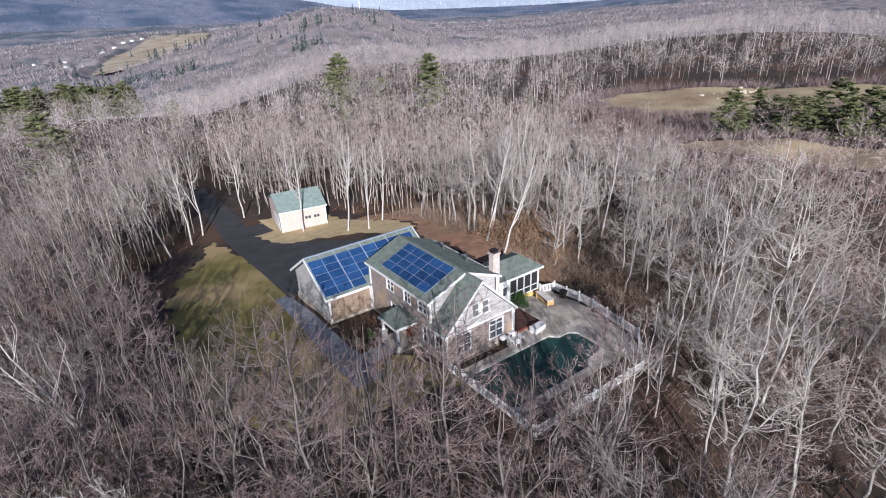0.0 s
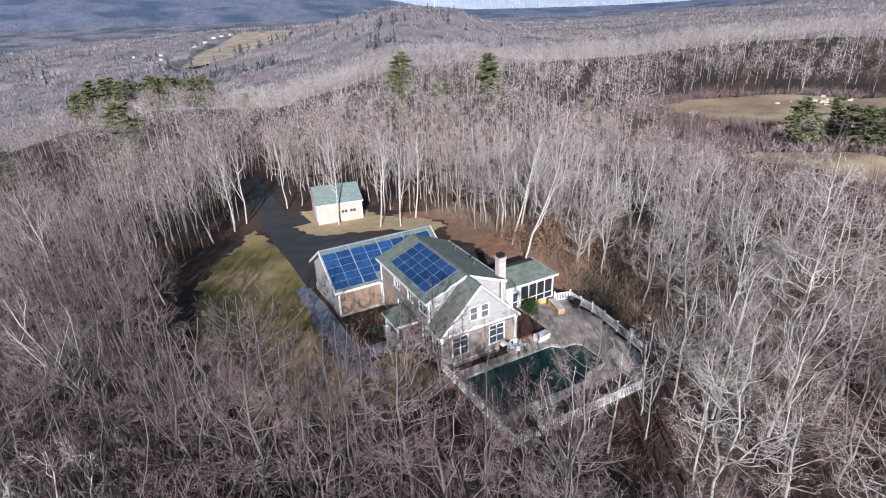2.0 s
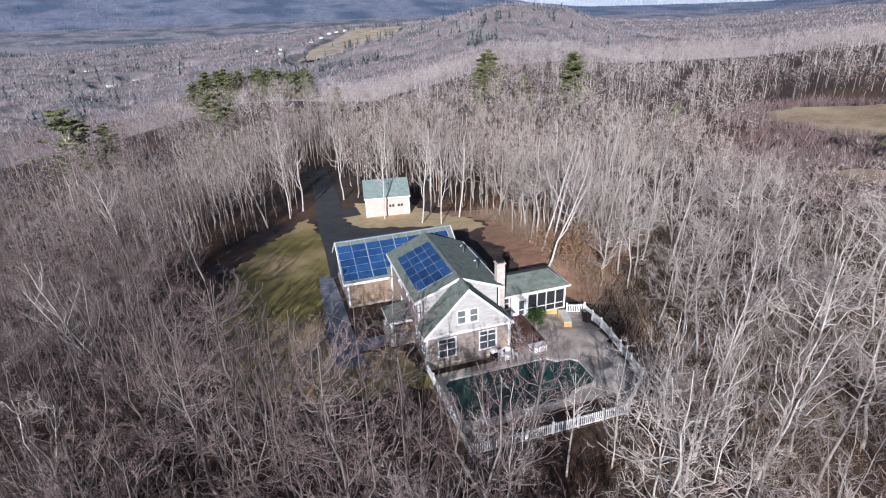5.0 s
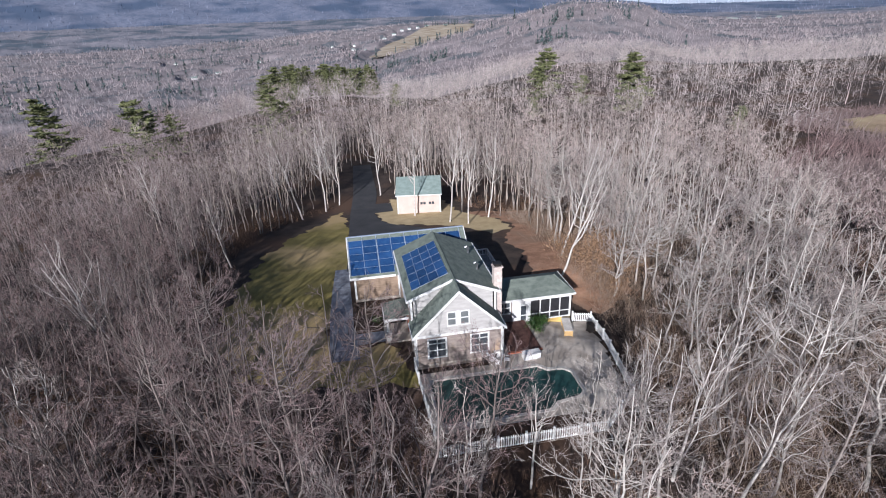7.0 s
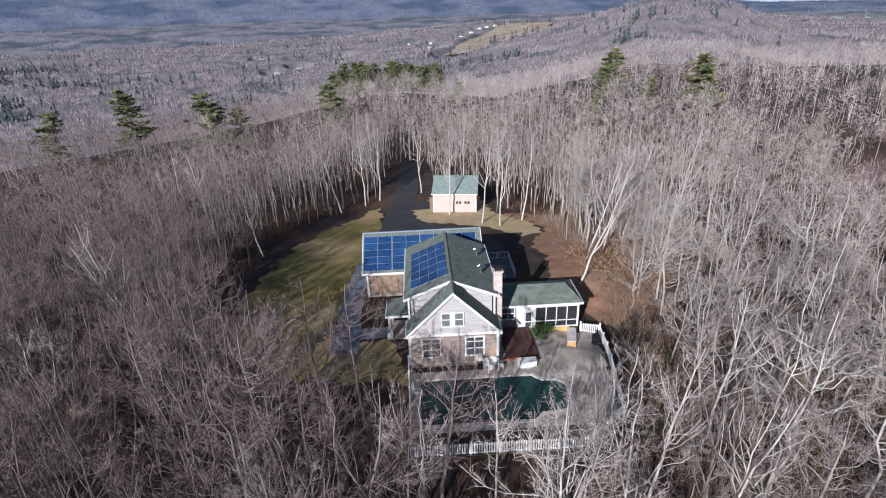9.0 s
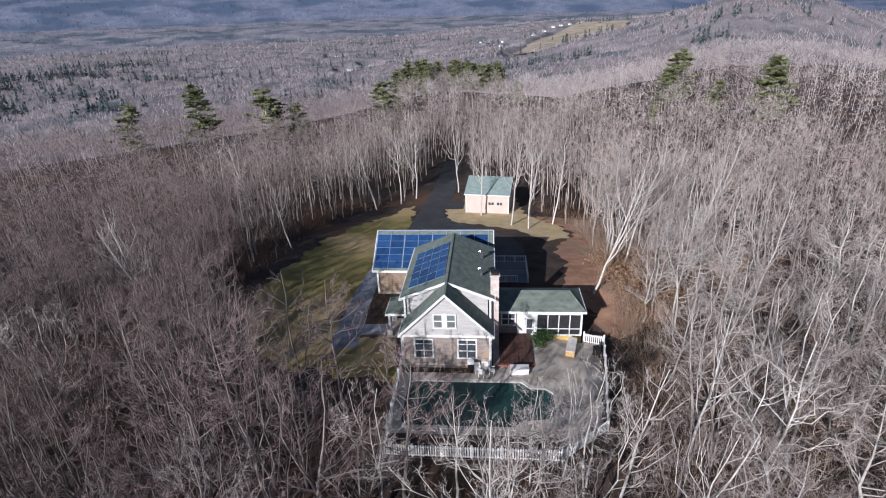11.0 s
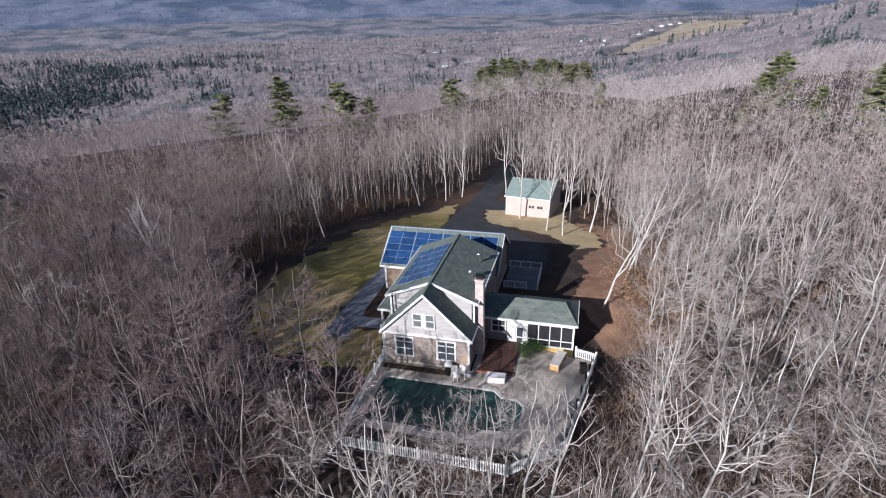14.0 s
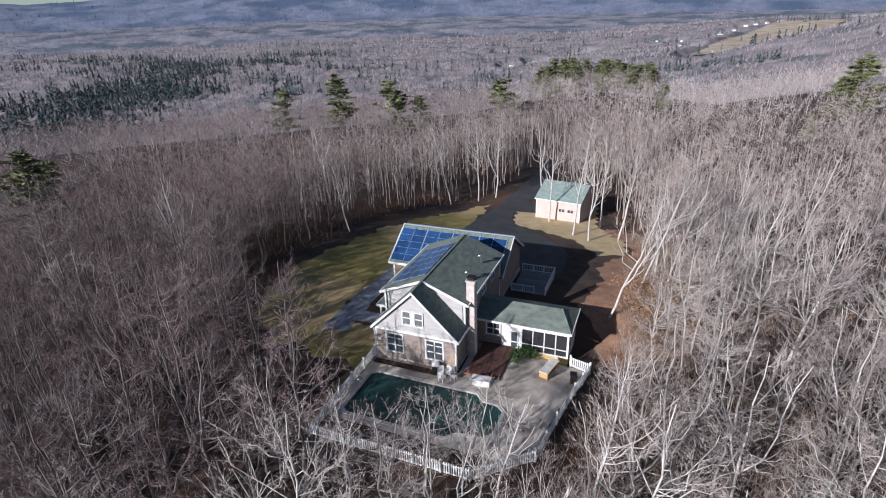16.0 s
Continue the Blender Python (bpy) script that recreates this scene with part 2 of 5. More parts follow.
# ---- mesh helpers ----
class Mesh:
    """Vertices and faces that become one mesh."""

    def __init__(self):
        self.v, self.f = [], []

    def add(self, verts, faces):
        k = len(self.v)
        self.v += [tuple(p) for p in verts]
        self.f += [tuple(i + k for i in f) for f in faces]
        return self

    def box(self, x0, y0, z0, x1, y1, z1, m=None, bevel=0.0):
        c = bevel
        if c:
            pts = [(x0 + c, y0), (x1 - c, y0), (x1, y0 + c), (x1, y1 - c), (x1 - c, y1), (x0 + c, y1), (x0, y1 - c), (x0, y0 + c)]
            return self.prism(pts, z0, z1, m)
        p = [(x, y, z) for z in (z0, z1) for x, y in ((x0, y0), (x1, y0), (x1, y1), (x0, y1))]
        if m is not None:
            p = [m @ Vector(q) for q in p]
        return self.add(p, [(3, 2, 1, 0), (4, 5, 6, 7), (0, 1, 5, 4), (1, 2, 6, 5), (2, 3, 7, 6), (3, 0, 4, 7)])

    def prism(self, outline, z0, z1, m=None):
        """An outline in x and y, counter-clockwise, drawn up from z0 to z1."""
        k = len(outline)
        p = [(x, y, z) for z in (z0, z1) for x, y in outline]
        if m is not None:
            p = [m @ Vector(q) for q in p]
        return self.add(p, [tuple(range(k))[::-1], tuple(range(k, 2 * k))] + [(i, (i + 1) % k, k + (i + 1) % k, k + i) for i in range(k)])

    def tube(self, points, radii, sides=6, cap=True):
        rings = []
        for i, p in enumerate(points):
            p = Vector(p)
            a = Vector(points[max(i - 1, 0)])
            b = Vector(points[min(i + 1, len(points) - 1)])
            q = (b - a).to_track_quat("Z", "Y")
            rings += [p + q @ Vector((radii[i] * math.cos(6.2832 * s / sides), radii[i] * math.sin(6.2832 * s / sides), 0)) for s in range(sides)]
        faces = [(i * sides + s, i * sides + (s + 1) % sides, (i + 1) * sides + (s + 1) % sides, (i + 1) * sides + s) for i in range(len(points) - 1) for s in range(sides)]
        if cap:
            faces += [tuple(range(sides))[::-1], tuple((len(points) - 1) * sides + s for s in range(sides))]
        return self.add(rings, faces)

    def data(self, name, mat):
        me = bpy.data.meshes.new(name)
        seen, back, verts = {}, [], []
        for p in self.v:
            key = (round(p[0], 4), round(p[1], 4), round(p[2], 4))
            if key not in seen:
                seen[key] = len(verts)
                verts.append(p)
            back.append(seen[key])
        me.from_pydata(verts, [], [tuple(back[i] for i in f) for f in self.f])
        me.materials.append(mat)
        return me


def part(name, mesh, mat, parent=None, label="", smooth=False):
    """One mesh object, under a thing or a part."""
    me = mesh.data(name, mat) if isinstance(mesh, Mesh) else mesh
    if smooth:
        me.polygons.foreach_set("use_smooth", [True] * len(me.polygons))
    ob = new(name, me)
    if parent is not None:
        ob.parent = parent
    if label:
        tagged(ob, label)
    return ob


def thing(name, label, category, group="", kind="", at=None):
    ob = new(name)
    ob.empty_display_size = 0.3
    if at is not None:
        ob.matrix_basis = at
    return tagged(ob, label, category, group, kind)


def array_mesh(name, verts, faces, mat):
    """A mesh from numpy arrays: verts n x 3, faces n x 3 or n x 4."""
    me = bpy.data.meshes.new(name)
    k = faces.shape[1]
    me.vertices.add(len(verts))
    me.vertices.foreach_set("co", np.ascontiguousarray(verts, np.float32).ravel())
    me.loops.add(faces.size)
    me.loops.foreach_set("vertex_index", np.ascontiguousarray(faces, np.int32).ravel())
    me.polygons.add(len(faces))
    me.polygons.foreach_set("loop_start", np.arange(0, faces.size, k, dtype=np.int32))
    me.update(calc_edges=True)
    me.materials.append(mat)
    return me


# ---- the lie of the land ----
def bump(x, y, cx, cy, rx, ry, h):
    return h * np.exp(-(((x - cx) / rx) ** 2) - ((y - cy) / ry) ** 2)


def ease(v, a, b):
    s = np.clip((v - a) / (b - a), 0, 1)
    return s * s * (3 - 2 * s)


def land(x, y):
    """Height of the ground: a terrace at the house, falling to the shed behind it and to the woods in front."""
    x, y = np.asarray(x, float), np.asarray(y, float)
    z = -0.112 * (np.clip(y, 18, 62) - 18) - 0.03 * np.clip(y - 62, 0, 120)
    z = z - 0.14 * np.clip(-13 - y, 0, 60) - 0.05 * np.clip(-24 - x, 0, 150) * ease(y, -200, 40)
    # the valley, by distance and bearing
    far, bearing = np.hypot(x, y + 40), np.degrees(np.arctan2(x, y + 40))
    start = np.interp(bearing, (8, 26), (190, 380))
    z = z - 48 * ease(far, start, start + 340) * np.interp(bearing, (-90, 2, 14, 22, 29, 34, 44, 52, 60, 90), (1, 1, 0.7, 0.3, 0.35, 0.9, 0.9, 0.4, 0.1, 0))
    z = z + bump(x, y, -17, 315, 75, 60, 14) + bump(x, y, 370, 840, 290, 220, 42) + bump(x, y, 260, 1750, 420, 420, 26) + bump(x, y, 330, 140, 120, 110, 14)
    z = z - 0.9 * ease(x, 8, 15) * ease(y, -1, 6) * (1 - ease(y, 10, 18))
    r = np.hypot(x, y)
    return z + 0.25 * ease(r, 40, 90) * (np.sin(x * 0.11 + 1.3) * np.cos(y * 0.09) + np.sin(x * 0.037 - y * 0.05)) + 3.0 * ease(r, 200, 500) * np.sin(x * 0.012) * np.cos(y * 0.01 + 0.6)


def inside(x, y, outline):
    """Which of the points lie within an outline."""
    x, y = np.asarray(x, float), np.asarray(y, float)
    c = np.zeros(x.shape, bool)
    k = len(outline)
    for i in range(k):
        (xa, ya), (xb, yb) = outline[i], outline[(i + 1) % k]
        if ya != yb:
            c ^= ((ya > y) != (yb > y)) & (x < (xb - xa) * (y - ya) / (yb - ya) + xa)
    return c


def steps(lo, hi, near_lo, near_hi, step, grow):
    a, s = list(np.arange(near_lo, near_hi + 0.01, step)), step
    while a[-1] < hi:
        s *= grow
        a.append(a[-1] + s)
    s = step
    while a[0] > lo:
        s *= grow
        a.insert(0, a[0] - s)
    return np.clip(np.array(a), lo, hi)


def sheet(name, xs, ys, mat, lift=0.0, keep=None, beyond=None):
    gx, gy = np.meshgrid(xs, ys)
    gz = land(gx, gy) + lift
    k = len(xs)
    i = np.arange(len(ys) - 1)[:, None] * k + np.arange(k - 1)[None]
    faces = np.stack([i, i + 1, i + 1 + k, i + k], -1).reshape(-1, 4)
    verts = np.stack([gx, gy, gz], -1).reshape(-1, 3)
    if keep is not None:
        mid = verts[faces].mean(1)
        faces = faces[keep(mid[:, 0], mid[:, 1])]
        used, back = np.unique(faces, return_inverse=True)
        verts, faces = verts[used], back.reshape(-1, 4)
    me = array_mesh(name, verts, faces, mat)
    me.polygons.foreach_set("use_smooth", [True] * len(me.polygons))
    if beyond:
        mid = verts[faces].mean(1)
        me.materials.append(beyond[1])
        me.polygons.foreach_set("material_index", (np.hypot(mid[:, 0], mid[:, 1]) > beyond[0]).astype(np.int32))
    return new(name, me)


POOL_HOLE = (-3.9, -8.6, 10.3, -1.6)
ground_x = np.unique(np.concatenate([steps(-4200, 4200, -60, 60, 1.5, 1.12), [POOL_HOLE[0], POOL_HOLE[2]]]))
ground_y = np.unique(np.concatenate([steps(-700, 4300, -60, 110, 1.5, 1.12), [POOL_HOLE[1], POOL_HOLE[3]]]))
# past 420 m the sheet takes the haze-tinted canopy colour
tagged(sheet("ground", ground_x, ground_y, SHADED_LITTER, 0.0, lambda x, y: ~((x > POOL_HOLE[0]) & (x < POOL_HOLE[2]) & (y > POOL_HOLE[1]) & (y < POOL_HOLE[3])), (420, HAZE_CANOPY)), "brown leaf litter on the floor of the bare woods, darkened in colour for shade", "ground", kind="structure")

CLEARING = [(-4.6, -12.4), (10, -12.6), (15, -8.3), (17.3, 6), (17.2, 14), (18, 22), (19, 40), (14, 50), (12, 60), (11, 67), (-1, 67), (-1.5, 100), (-9.5, 100), (-11, 64), (-20, 55), (-26, 44), (-26.5, 22), (-25.5, 7), (-22.5, 1), (-17, -3.5), (-10.5, -5), (-5.6, -7)]
LAWN_OUT = [(-4.6, -2.4), (-10.5, -1.6), (-16.5, -0.6), (-21.0, 3.0), (-24, 7), (-24.8, 15), (-24, 24), (-22.8, 36), (-19, 46), (-15, 52), (-11, 61), (-9, 40), (-9.5, 26), (-11.5, 24), (-12.5, 6), (-5.5, 4), (-4.6, 0)]


def wobble(x, y):
    return x + 0.5 * np.sin(y * 0.9) + 0.25 * np.sin(y * 2.3 + x), y + 0.5 * np.sin(x * 1.1) + 0.2 * np.sin(x * 2.9)


fine_x, fine_y = np.arange(-36, 28, 0.18), np.arange(-7, 68, 0.18)
tagged(sheet("lawn", fine_x, fine_y, LAWN, 0.04, lambda x, y: inside(*wobble(x, y), LAWN_OUT)), "olive and straw-coloured winter lawn beside the house", "lawn", kind="structure")
VERGE_OUT = [(-4.5, 57), (-3.8, 52), (-2.5, 47.5), (3, 45.6), (9, 42), (13, 36), (17, 38), (16, 47), (11, 52), (9.5, 66), (-1, 66), (-2, 60)]
tagged(sheet("grass_verge", fine_x, fine_y, VERGE, 0.04, lambda x, y: inside(x + 0.3 * np.sin(y * 2), y + 0.3 * np.sin(x * 2), VERGE_OUT)), "straw-coloured grass verge round the shed", "lawn", kind="structure")


def ribbon(name, left, right, mat, lift, label, category):
    """A paved strip between two edges, each given as corner points from near to far."""
    def along(pts, n):
        pts = np.array(pts, float)
        d = np.r_[0, np.cumsum(np.hypot(*np.diff(pts, axis=0).T))]
        s = np.linspace(0, d[-1], n)
        p = np.stack([np.interp(s, d, pts[:, i]) for i in (0, 1)], -1)
        for _ in range(6):
            p[1:-1] = (p[:-2] + 2 * p[1:-1] + p[2:]) / 4
        return p
    n, k = 60, 9
    a, b = along(left, n), along(right, n)
    g = a[:, None] + (b - a)[:, None] * np.linspace(0, 1, k)[None, :, None]
    z = land(g[..., 0], g[..., 1]) + lift
    verts = np.concatenate([g, z[..., None]], -1).reshape(-1, 3)
    i = np.arange(n - 1)[:, None] * k + np.arange(k - 1)[None]
    faces = np.stack([i, i + 1, i + 1 + k, i + k], -1).reshape(-1, 4)
    ob = new(name, array_mesh(name, verts, faces, mat))
    return tagged(ob, label, category, kind="structure")


ribbon("driveway", [(-10.5, 25), (-10, 36), (-9.8, 47), (-9.3, 60), (-8.3, 73), (-7.6, 100)], [(9.5, 24), (9, 36), (2, 44.3), (-3.5, 48.5), (-5, 57), (-3.3, 70), (-3.0, 100)], ASPHALT, 0.08, "dark asphalt driveway curving out of the woods to the garage", "driveway")
ribbon("shed_apron", [(-5.2, 57), (-1.0, 57.5)], [(-4.6, 64), (-1.0, 64)], ASPHALT, 0.1, "dark asphalt apron leading to the shed door", "driveway")
ribbon("gravel_path", [(-12.6, 3), (-12.6, 12), (-12.0, 26)], [(-9.6, 3), (-10.0, 13), (-10.2, 26)], GRAVEL, 0.07, "blue-grey gravel path along the garage wing", "path")
ribbon("entry_walk", [(-10.2, 5.4), (-6.8, 5.6)], [(-10.2, 7.6), (-6.8, 7.6)], GRAVEL, 0.09, "blue-grey gravel walk to the entry porch", "path")
MULCH = material("dark_mulch", (0.02, 0.015, 0.012), (0.06, 0.042, 0.034), 2.0, 0.95, 0.8, 14.0)
tagged(sheet("mulch_bed", np.arange(-10.0, -4.2, 0.4), np.arange(8.9, 14.9, 0.4), MULCH, 0.1), "dark mulch bed between porch and wing", "flower bed", kind="structure")
tagged(sheet("mulch_bed", np.arange(-4.2, 3.0, 0.4), np.arange(-0.9, 0.3, 0.4), MULCH, 0.09), "dark mulch bed under the gable windows", "flower bed", kind="structure")
tagged(sheet("planting_strip", np.arange(-4.2, 10.2, 0.4), np.arange(-11.7, -9.0, 0.37), SHADED_LITTER, 0.1), "leaf-strewn soil strip inside the front fence", "flower bed", kind="structure")
# rust leaves, brightened in base colour for the sun that falls on the bank
SUN_BRIGHT_LEAVES = material("rust_leaves_sun_brightened", (0.19, 0.10, 0.062), (0.43, 0.255, 0.165), 0.5, 0.95, 0.8, 5.0, patches=(0.25, 0.16, 0.11), patch_scale=0.15)
BANK_OUT = [(17, 7), (23, 9), (27, 28), (25, 47), (13, 52), (13.5, 47), (17, 44), (17.5, 37), (14, 33), (14.5, 24), (13, 19), (15, 13.5)]
tagged(sheet("leaf_bank", np.arange(10, 30, 0.2), np.arange(5, 54, 0.2), SUN_BRIGHT_LEAVES, 0.05, lambda x, y: inside(*wobble(x, y), BANK_OUT)), "bank of rust-brown leaves at the wood's edge, sunlight painted into the colour", "ground", kind="structure")

PLANK_GREY = material("grey_planks", (0.16, 0.16, 0.165), (0.27, 0.27, 0.275), 2.0, 0.85, 0.3, 12.0, stretch=(1, 6, 1), random_tone=0.15)

# ---- pool terrace ----
TERRACE = [(-4.3, -11.6), (9.6, -11.6), (13.4, -8.0), (15.6, 5.9), (4.3, 6.0), (4.3, 0.2), (-4.3, 0.2)]
PX0, PY0, PX1, PY1 = POOL_HOLE


def terrace_keep(x, y):
    return inside(x, y, TERRACE) & ~((x > PX0) & (x < PX1) & (y > PY0) & (y < PY1))


tx = np.unique(np.concatenate([np.arange(-4.3, 15.7, 0.35), [PX0, PX1]]))
ty = np.unique(np.concatenate([np.arange(-11.7, 6.05, 0.35), [PY0, PY1]]))
tagged(sheet("pool_terrace", tx, ty, CONCRETE, 0.06, terrace_keep), "grey-brown concrete terrace round the covered pool", "terrace", kind="structure")

pool = thing("swimming_pool", "in-ground swimming pool under a dark green winter cover", "pool")
pool_outline = [(-2.9, -8.1), (6.2, -8.1), (7.0, -7.3), (9.2, -7.0), (9.8, -6.4), (9.8, -3.6), (9.2, -3.0), (7.8, -2.9), (7.0, -2.1), (-2.9, -2.1), (-3.4, -2.6), (-3.4, -7.6)]


def offset(outline, d):
    k, out = len(outline), []
    for i in range(k):
        a, b, c = (Vector(outline[(i + j) % k]) for j in (-1, 0, 1))
        n1, n2 = (b - a).normalized(), (c - b).normalized()
        n1, n2 = Vector((n1.y, -n1.x)), Vector((n2.y, -n2.x))
        m = (n1 + n2).normalized()
        out.append(tuple(b + m * d / max(m.dot(n1), 0.5)))
    return out


def ring(mesh, inner, outer, z0, z1):
    k = len(inner)
    p = [(x, y, z) for z in (z0, z1) for o in (inner, outer) for x, y in o]
    f = []
    for i in range(k):
        j = (i + 1) % k
        f += [(2 * k + i, 3 * k + i, 3 * k + j, 2 * k + j), (k + i, k + j, 3 * k + j, 3 * k + i), (i, 2 * k + i, 2 * k + j, j)]
    return mesh.add(p, f)


cover = Mesh()
nx, ny = 66, 30
cover_v, cover_f = [], []
for j in range(ny + 1):
    for i in range(nx + 1):
        x, y = -3.4 + 13.2 * i / nx, -8.1 + 6.0 * j / ny
        sag = 0.10 * math.sin(math.pi * i / nx) * math.sin(math.pi * j / ny)
        cover_v.append((x, y, -0.06 - sag + 0.012 * math.sin(5 * x) * math.sin(7 * y)))
for j in range(ny):
    for i in range(nx):
        a = j * (nx + 1) + i
        m = cover_v[a]
        if inside(m[0] + 0.1, m[1] + 0.1, offset(pool_outline, 0.12)):
            cover_f.append((a, a + 1, a + nx + 2, a + nx + 1))
part("winter_cover", cover.add(cover_v, cover_f), COVER, pool, "dark green mesh winter cover", smooth=True)
part("coping", ring(Mesh(), pool_outline, offset(pool_outline, 0.32), -0.25, 0.11), COPING, pool, "pale stone coping")
fill = Mesh()
ring(fill, offset(pool_outline, 0.3), [(min(max(x * 1.2 - 0.4, PX0 - 0.1), PX1 + 0.1), min(max(y * 2.0 + 5.1, PY0 - 0.1), PY1 + 0.1)) for x, y in pool_outline], -0.2, 0.075)
part("surround", fill, CONCRETE, pool)
basin = Mesh().box(PX0, PY0, -1.5, PX1, PY1, -1.4)
part("basin_floor", basin, COPING, pool)
for k in range(11):
    strap = Mesh().box(-2.6 + k * 0.82, -8.35, 0.0, -2.52 + k * 0.82, -7.95, 0.125)
    part("cover_strap", strap, DARK_METAL, pool)
for dy in (-0.3, 0.3):
    ladder = Mesh().tube([(-3.9, -4.5 + dy, 0.06), (-3.9, -4.5 + dy, 0.75), (-3.7, -4.5 + dy, 0.92), (-3.4, -4.5 + dy, 0.92), (-3.2, -4.5 + dy, 0.7), (-3.2, -4.5 + dy, -0.1)], [0.025] * 6, 6)
    part("ladder_rail", ladder, STEEL, pool, "bent steel ladder rail")


# ---- pool fence ----
fence = thing("pool_fence", "white picket fence round the pool terrace", "fence")
FENCE = [(-4.45, 0.2), (-4.15, -11.5), (9.65, -11.6), (13.7, -8.1), (15.95, 5.4), (14.0, 5.95)]
PICKET = Mesh().box(-0.052, -0.012, 0.08, 0.052, 0.012, 1.14).data("picket", TRIM)
POST = Mesh().box(-0.075, -0.075, 0, 0.075, 0.075, 1.28).add([(-0.1, -0.1, 1.28), (0.1, -0.1, 1.28), (0.1, 0.1, 1.28), (-0.1, 0.1, 1.28), (0, 0, 1.38)], [(0, 1, 4), (1, 2, 4), (2, 3, 4), (3, 0, 4), (3, 2, 1, 0)]).data("post", TRIM)
made = 0
for i in range(len(FENCE) - 1):
    a, b = Vector(FENCE[i]), Vector(FENCE[i + 1])
    run, way = (b - a).length, (b - a).normalized()
    turn = math.degrees(math.atan2(way.y, way.x))
    bays = max(1, round(run / 2.4))
    for k in range(bays + (i == len(FENCE) - 2)):
        p = a + way * run * k / bays
        ob = part("post", POST, TRIM, fence)
        ob.matrix_basis = pose(p.x, p.y, float(land(p.x, p.y)) + 0.03, 0, 0, turn)
    for k in range(bays):
        p, q = a + way * run * k / bays, a + way * run * (k + 1) / bays
        zp, zq = float(land(p.x, p.y)), float(land(q.x, q.y))
        for h in (0.22, 0.98):
            part("rail", Mesh().tube([(p.x, p.y, zp + h), (q.x, q.y, zq + h)], [0.045, 0.045], 4), TRIM, fence)
    n = int(run / 0.19)
    for k in range(n):
        p = a + way * run * (k + 0.5) / n
        z = float(land(p.x, p.y)) + 0.03
        if made < 300:
            ob = part("picket", PICKET, TRIM, fence)
            ob.matrix_basis = pose(p.x, p.y, z, 0, 0, turn)
            made += 1


# ---- building helpers ----
def wall_with_holes(name, mat, parent, axis, at, thick, a0, a1, z0, z1, holes, label=""):
    """An upright wall along x ('x') or y ('y') with square holes (a0, z0, a1, z1) cut through it."""
    cuts_a = sorted({a0, a1, *[h[0] for h in holes], *[h[2] for h in holes]})
    cuts_z = sorted({z0, z1, *[h[1] for h in holes], *[h[3] for h in holes]})
    m = Mesh()
    for i in range(len(cuts_a) - 1):
        for j in range(len(cuts_z) - 1):
            ca, cz = (cuts_a[i] + cuts_a[i + 1]) / 2, (cuts_z[j] + cuts_z[j + 1]) / 2
            if any(h[0] < ca < h[2] and h[1] < cz < h[3] for h in holes):
                continue
            if axis == "x":
                m.box(cuts_a[i], at, cuts_z[j], cuts_a[i + 1], at + thick, cuts_z[j + 1])
            else:
                m.box(at, cuts_a[i], cuts_z[j], at + thick, cuts_a[i + 1], cuts_z[j + 1])
    return part(name, m, mat, parent, label)


def slab(corners, thick):
    """A roof slab from four corners, counter-clockwise seen from above, with its thickness below."""
    m = Mesh()
    low = [(x, y, z - thick) for x, y, z in corners]
    return m.add(list(corners) + low, [(0, 1, 2, 3), (7, 6, 5, 4), (0, 4, 5, 1), (1, 5, 6, 2), (2, 6, 7, 3), (3, 7, 4, 0)])


def window(parent, at, width, height, across=2, transom=0.0, rows=1, trim=0.11, glass=None):
    """A white framed window in the wall, outward along the pose's minus y: frame, sill, panes, bars."""
    w = part("window", Mesh().box(-width / 2 - trim, -0.05, height, width / 2 + trim, 0.02, height + trim + 0.03).box(-width / 2 - trim, -0.04, 0, -width / 2, 0.02, height).box(width / 2, -0.04, 0, width / 2 + trim, 0.02, height), TRIM, parent, "white painted window frame")
    w.matrix_basis = at
    part("sill", Mesh().box(-width / 2 - trim - 0.04, -0.09, -0.08, width / 2 + trim + 0.04, 0.02, 0), TRIM, w)
    step = width / across
    split = height * (1 - transom)
    for i in range(across):
        x0 = -width / 2 + i * step
        levels = [split * r / rows for r in range(rows + 1)] + ([height] if transom else [])
        for lo, hi in zip(levels, levels[1:]):
            part("pane", Mesh().box(x0 + 0.03, 0.05, lo + 0.03, x0 + step - 0.03, 0.07, hi - 0.03), glass or GLASS, w)
        for lv in levels[1:-1]:
            part("muntin", Mesh().box(x0, 0.0, lv - 0.04, x0 + step, 0.08, lv + 0.04), TRIM, w)
    for i in range(across + 1):
        x = -width / 2 + i * step
        part("mullion", Mesh().box(x - 0.045, 0.0, 0, x + 0.045, 0.08, height), TRIM, w)
    return w


def facing(x, y, z, turn=0):
    return pose(x, y, z, 0, 0, turn)


PANEL_MESH = Mesh().box(-0.815, -0.478, 0.0, 0.815, 0.478, 0.035).data("solar_panel", PANEL)
PANEL_RIM = Mesh()
for s in (-1, 1):
    PANEL_RIM.box(-0.83, s * 0.484 - 0.006, 0.0, 0.83, s * 0.484 + 0.006, 0.042)
    PANEL_RIM.box(s * 0.8225 - 0.0075, -0.478, 0.0, s * 0.8225 + 0.0075, 0.478, 0.042)
PANEL_RIM = PANEL_RIM.data("panel_frame", PANEL_FRAME)


def solar_panel(parent, m):
    ob = part("solar_panel", PANEL_MESH, PANEL, parent)
    ob.matrix_basis = m
    part("panel_frame", PANEL_RIM, PANEL_FRAME, ob)


# ---- the house ----
house = thing("house", "grey shingled house with green-grey roofs, white trim and solar panels", "house")
W, RIDGE, EAVE = 4.2, 8.06, 3.62
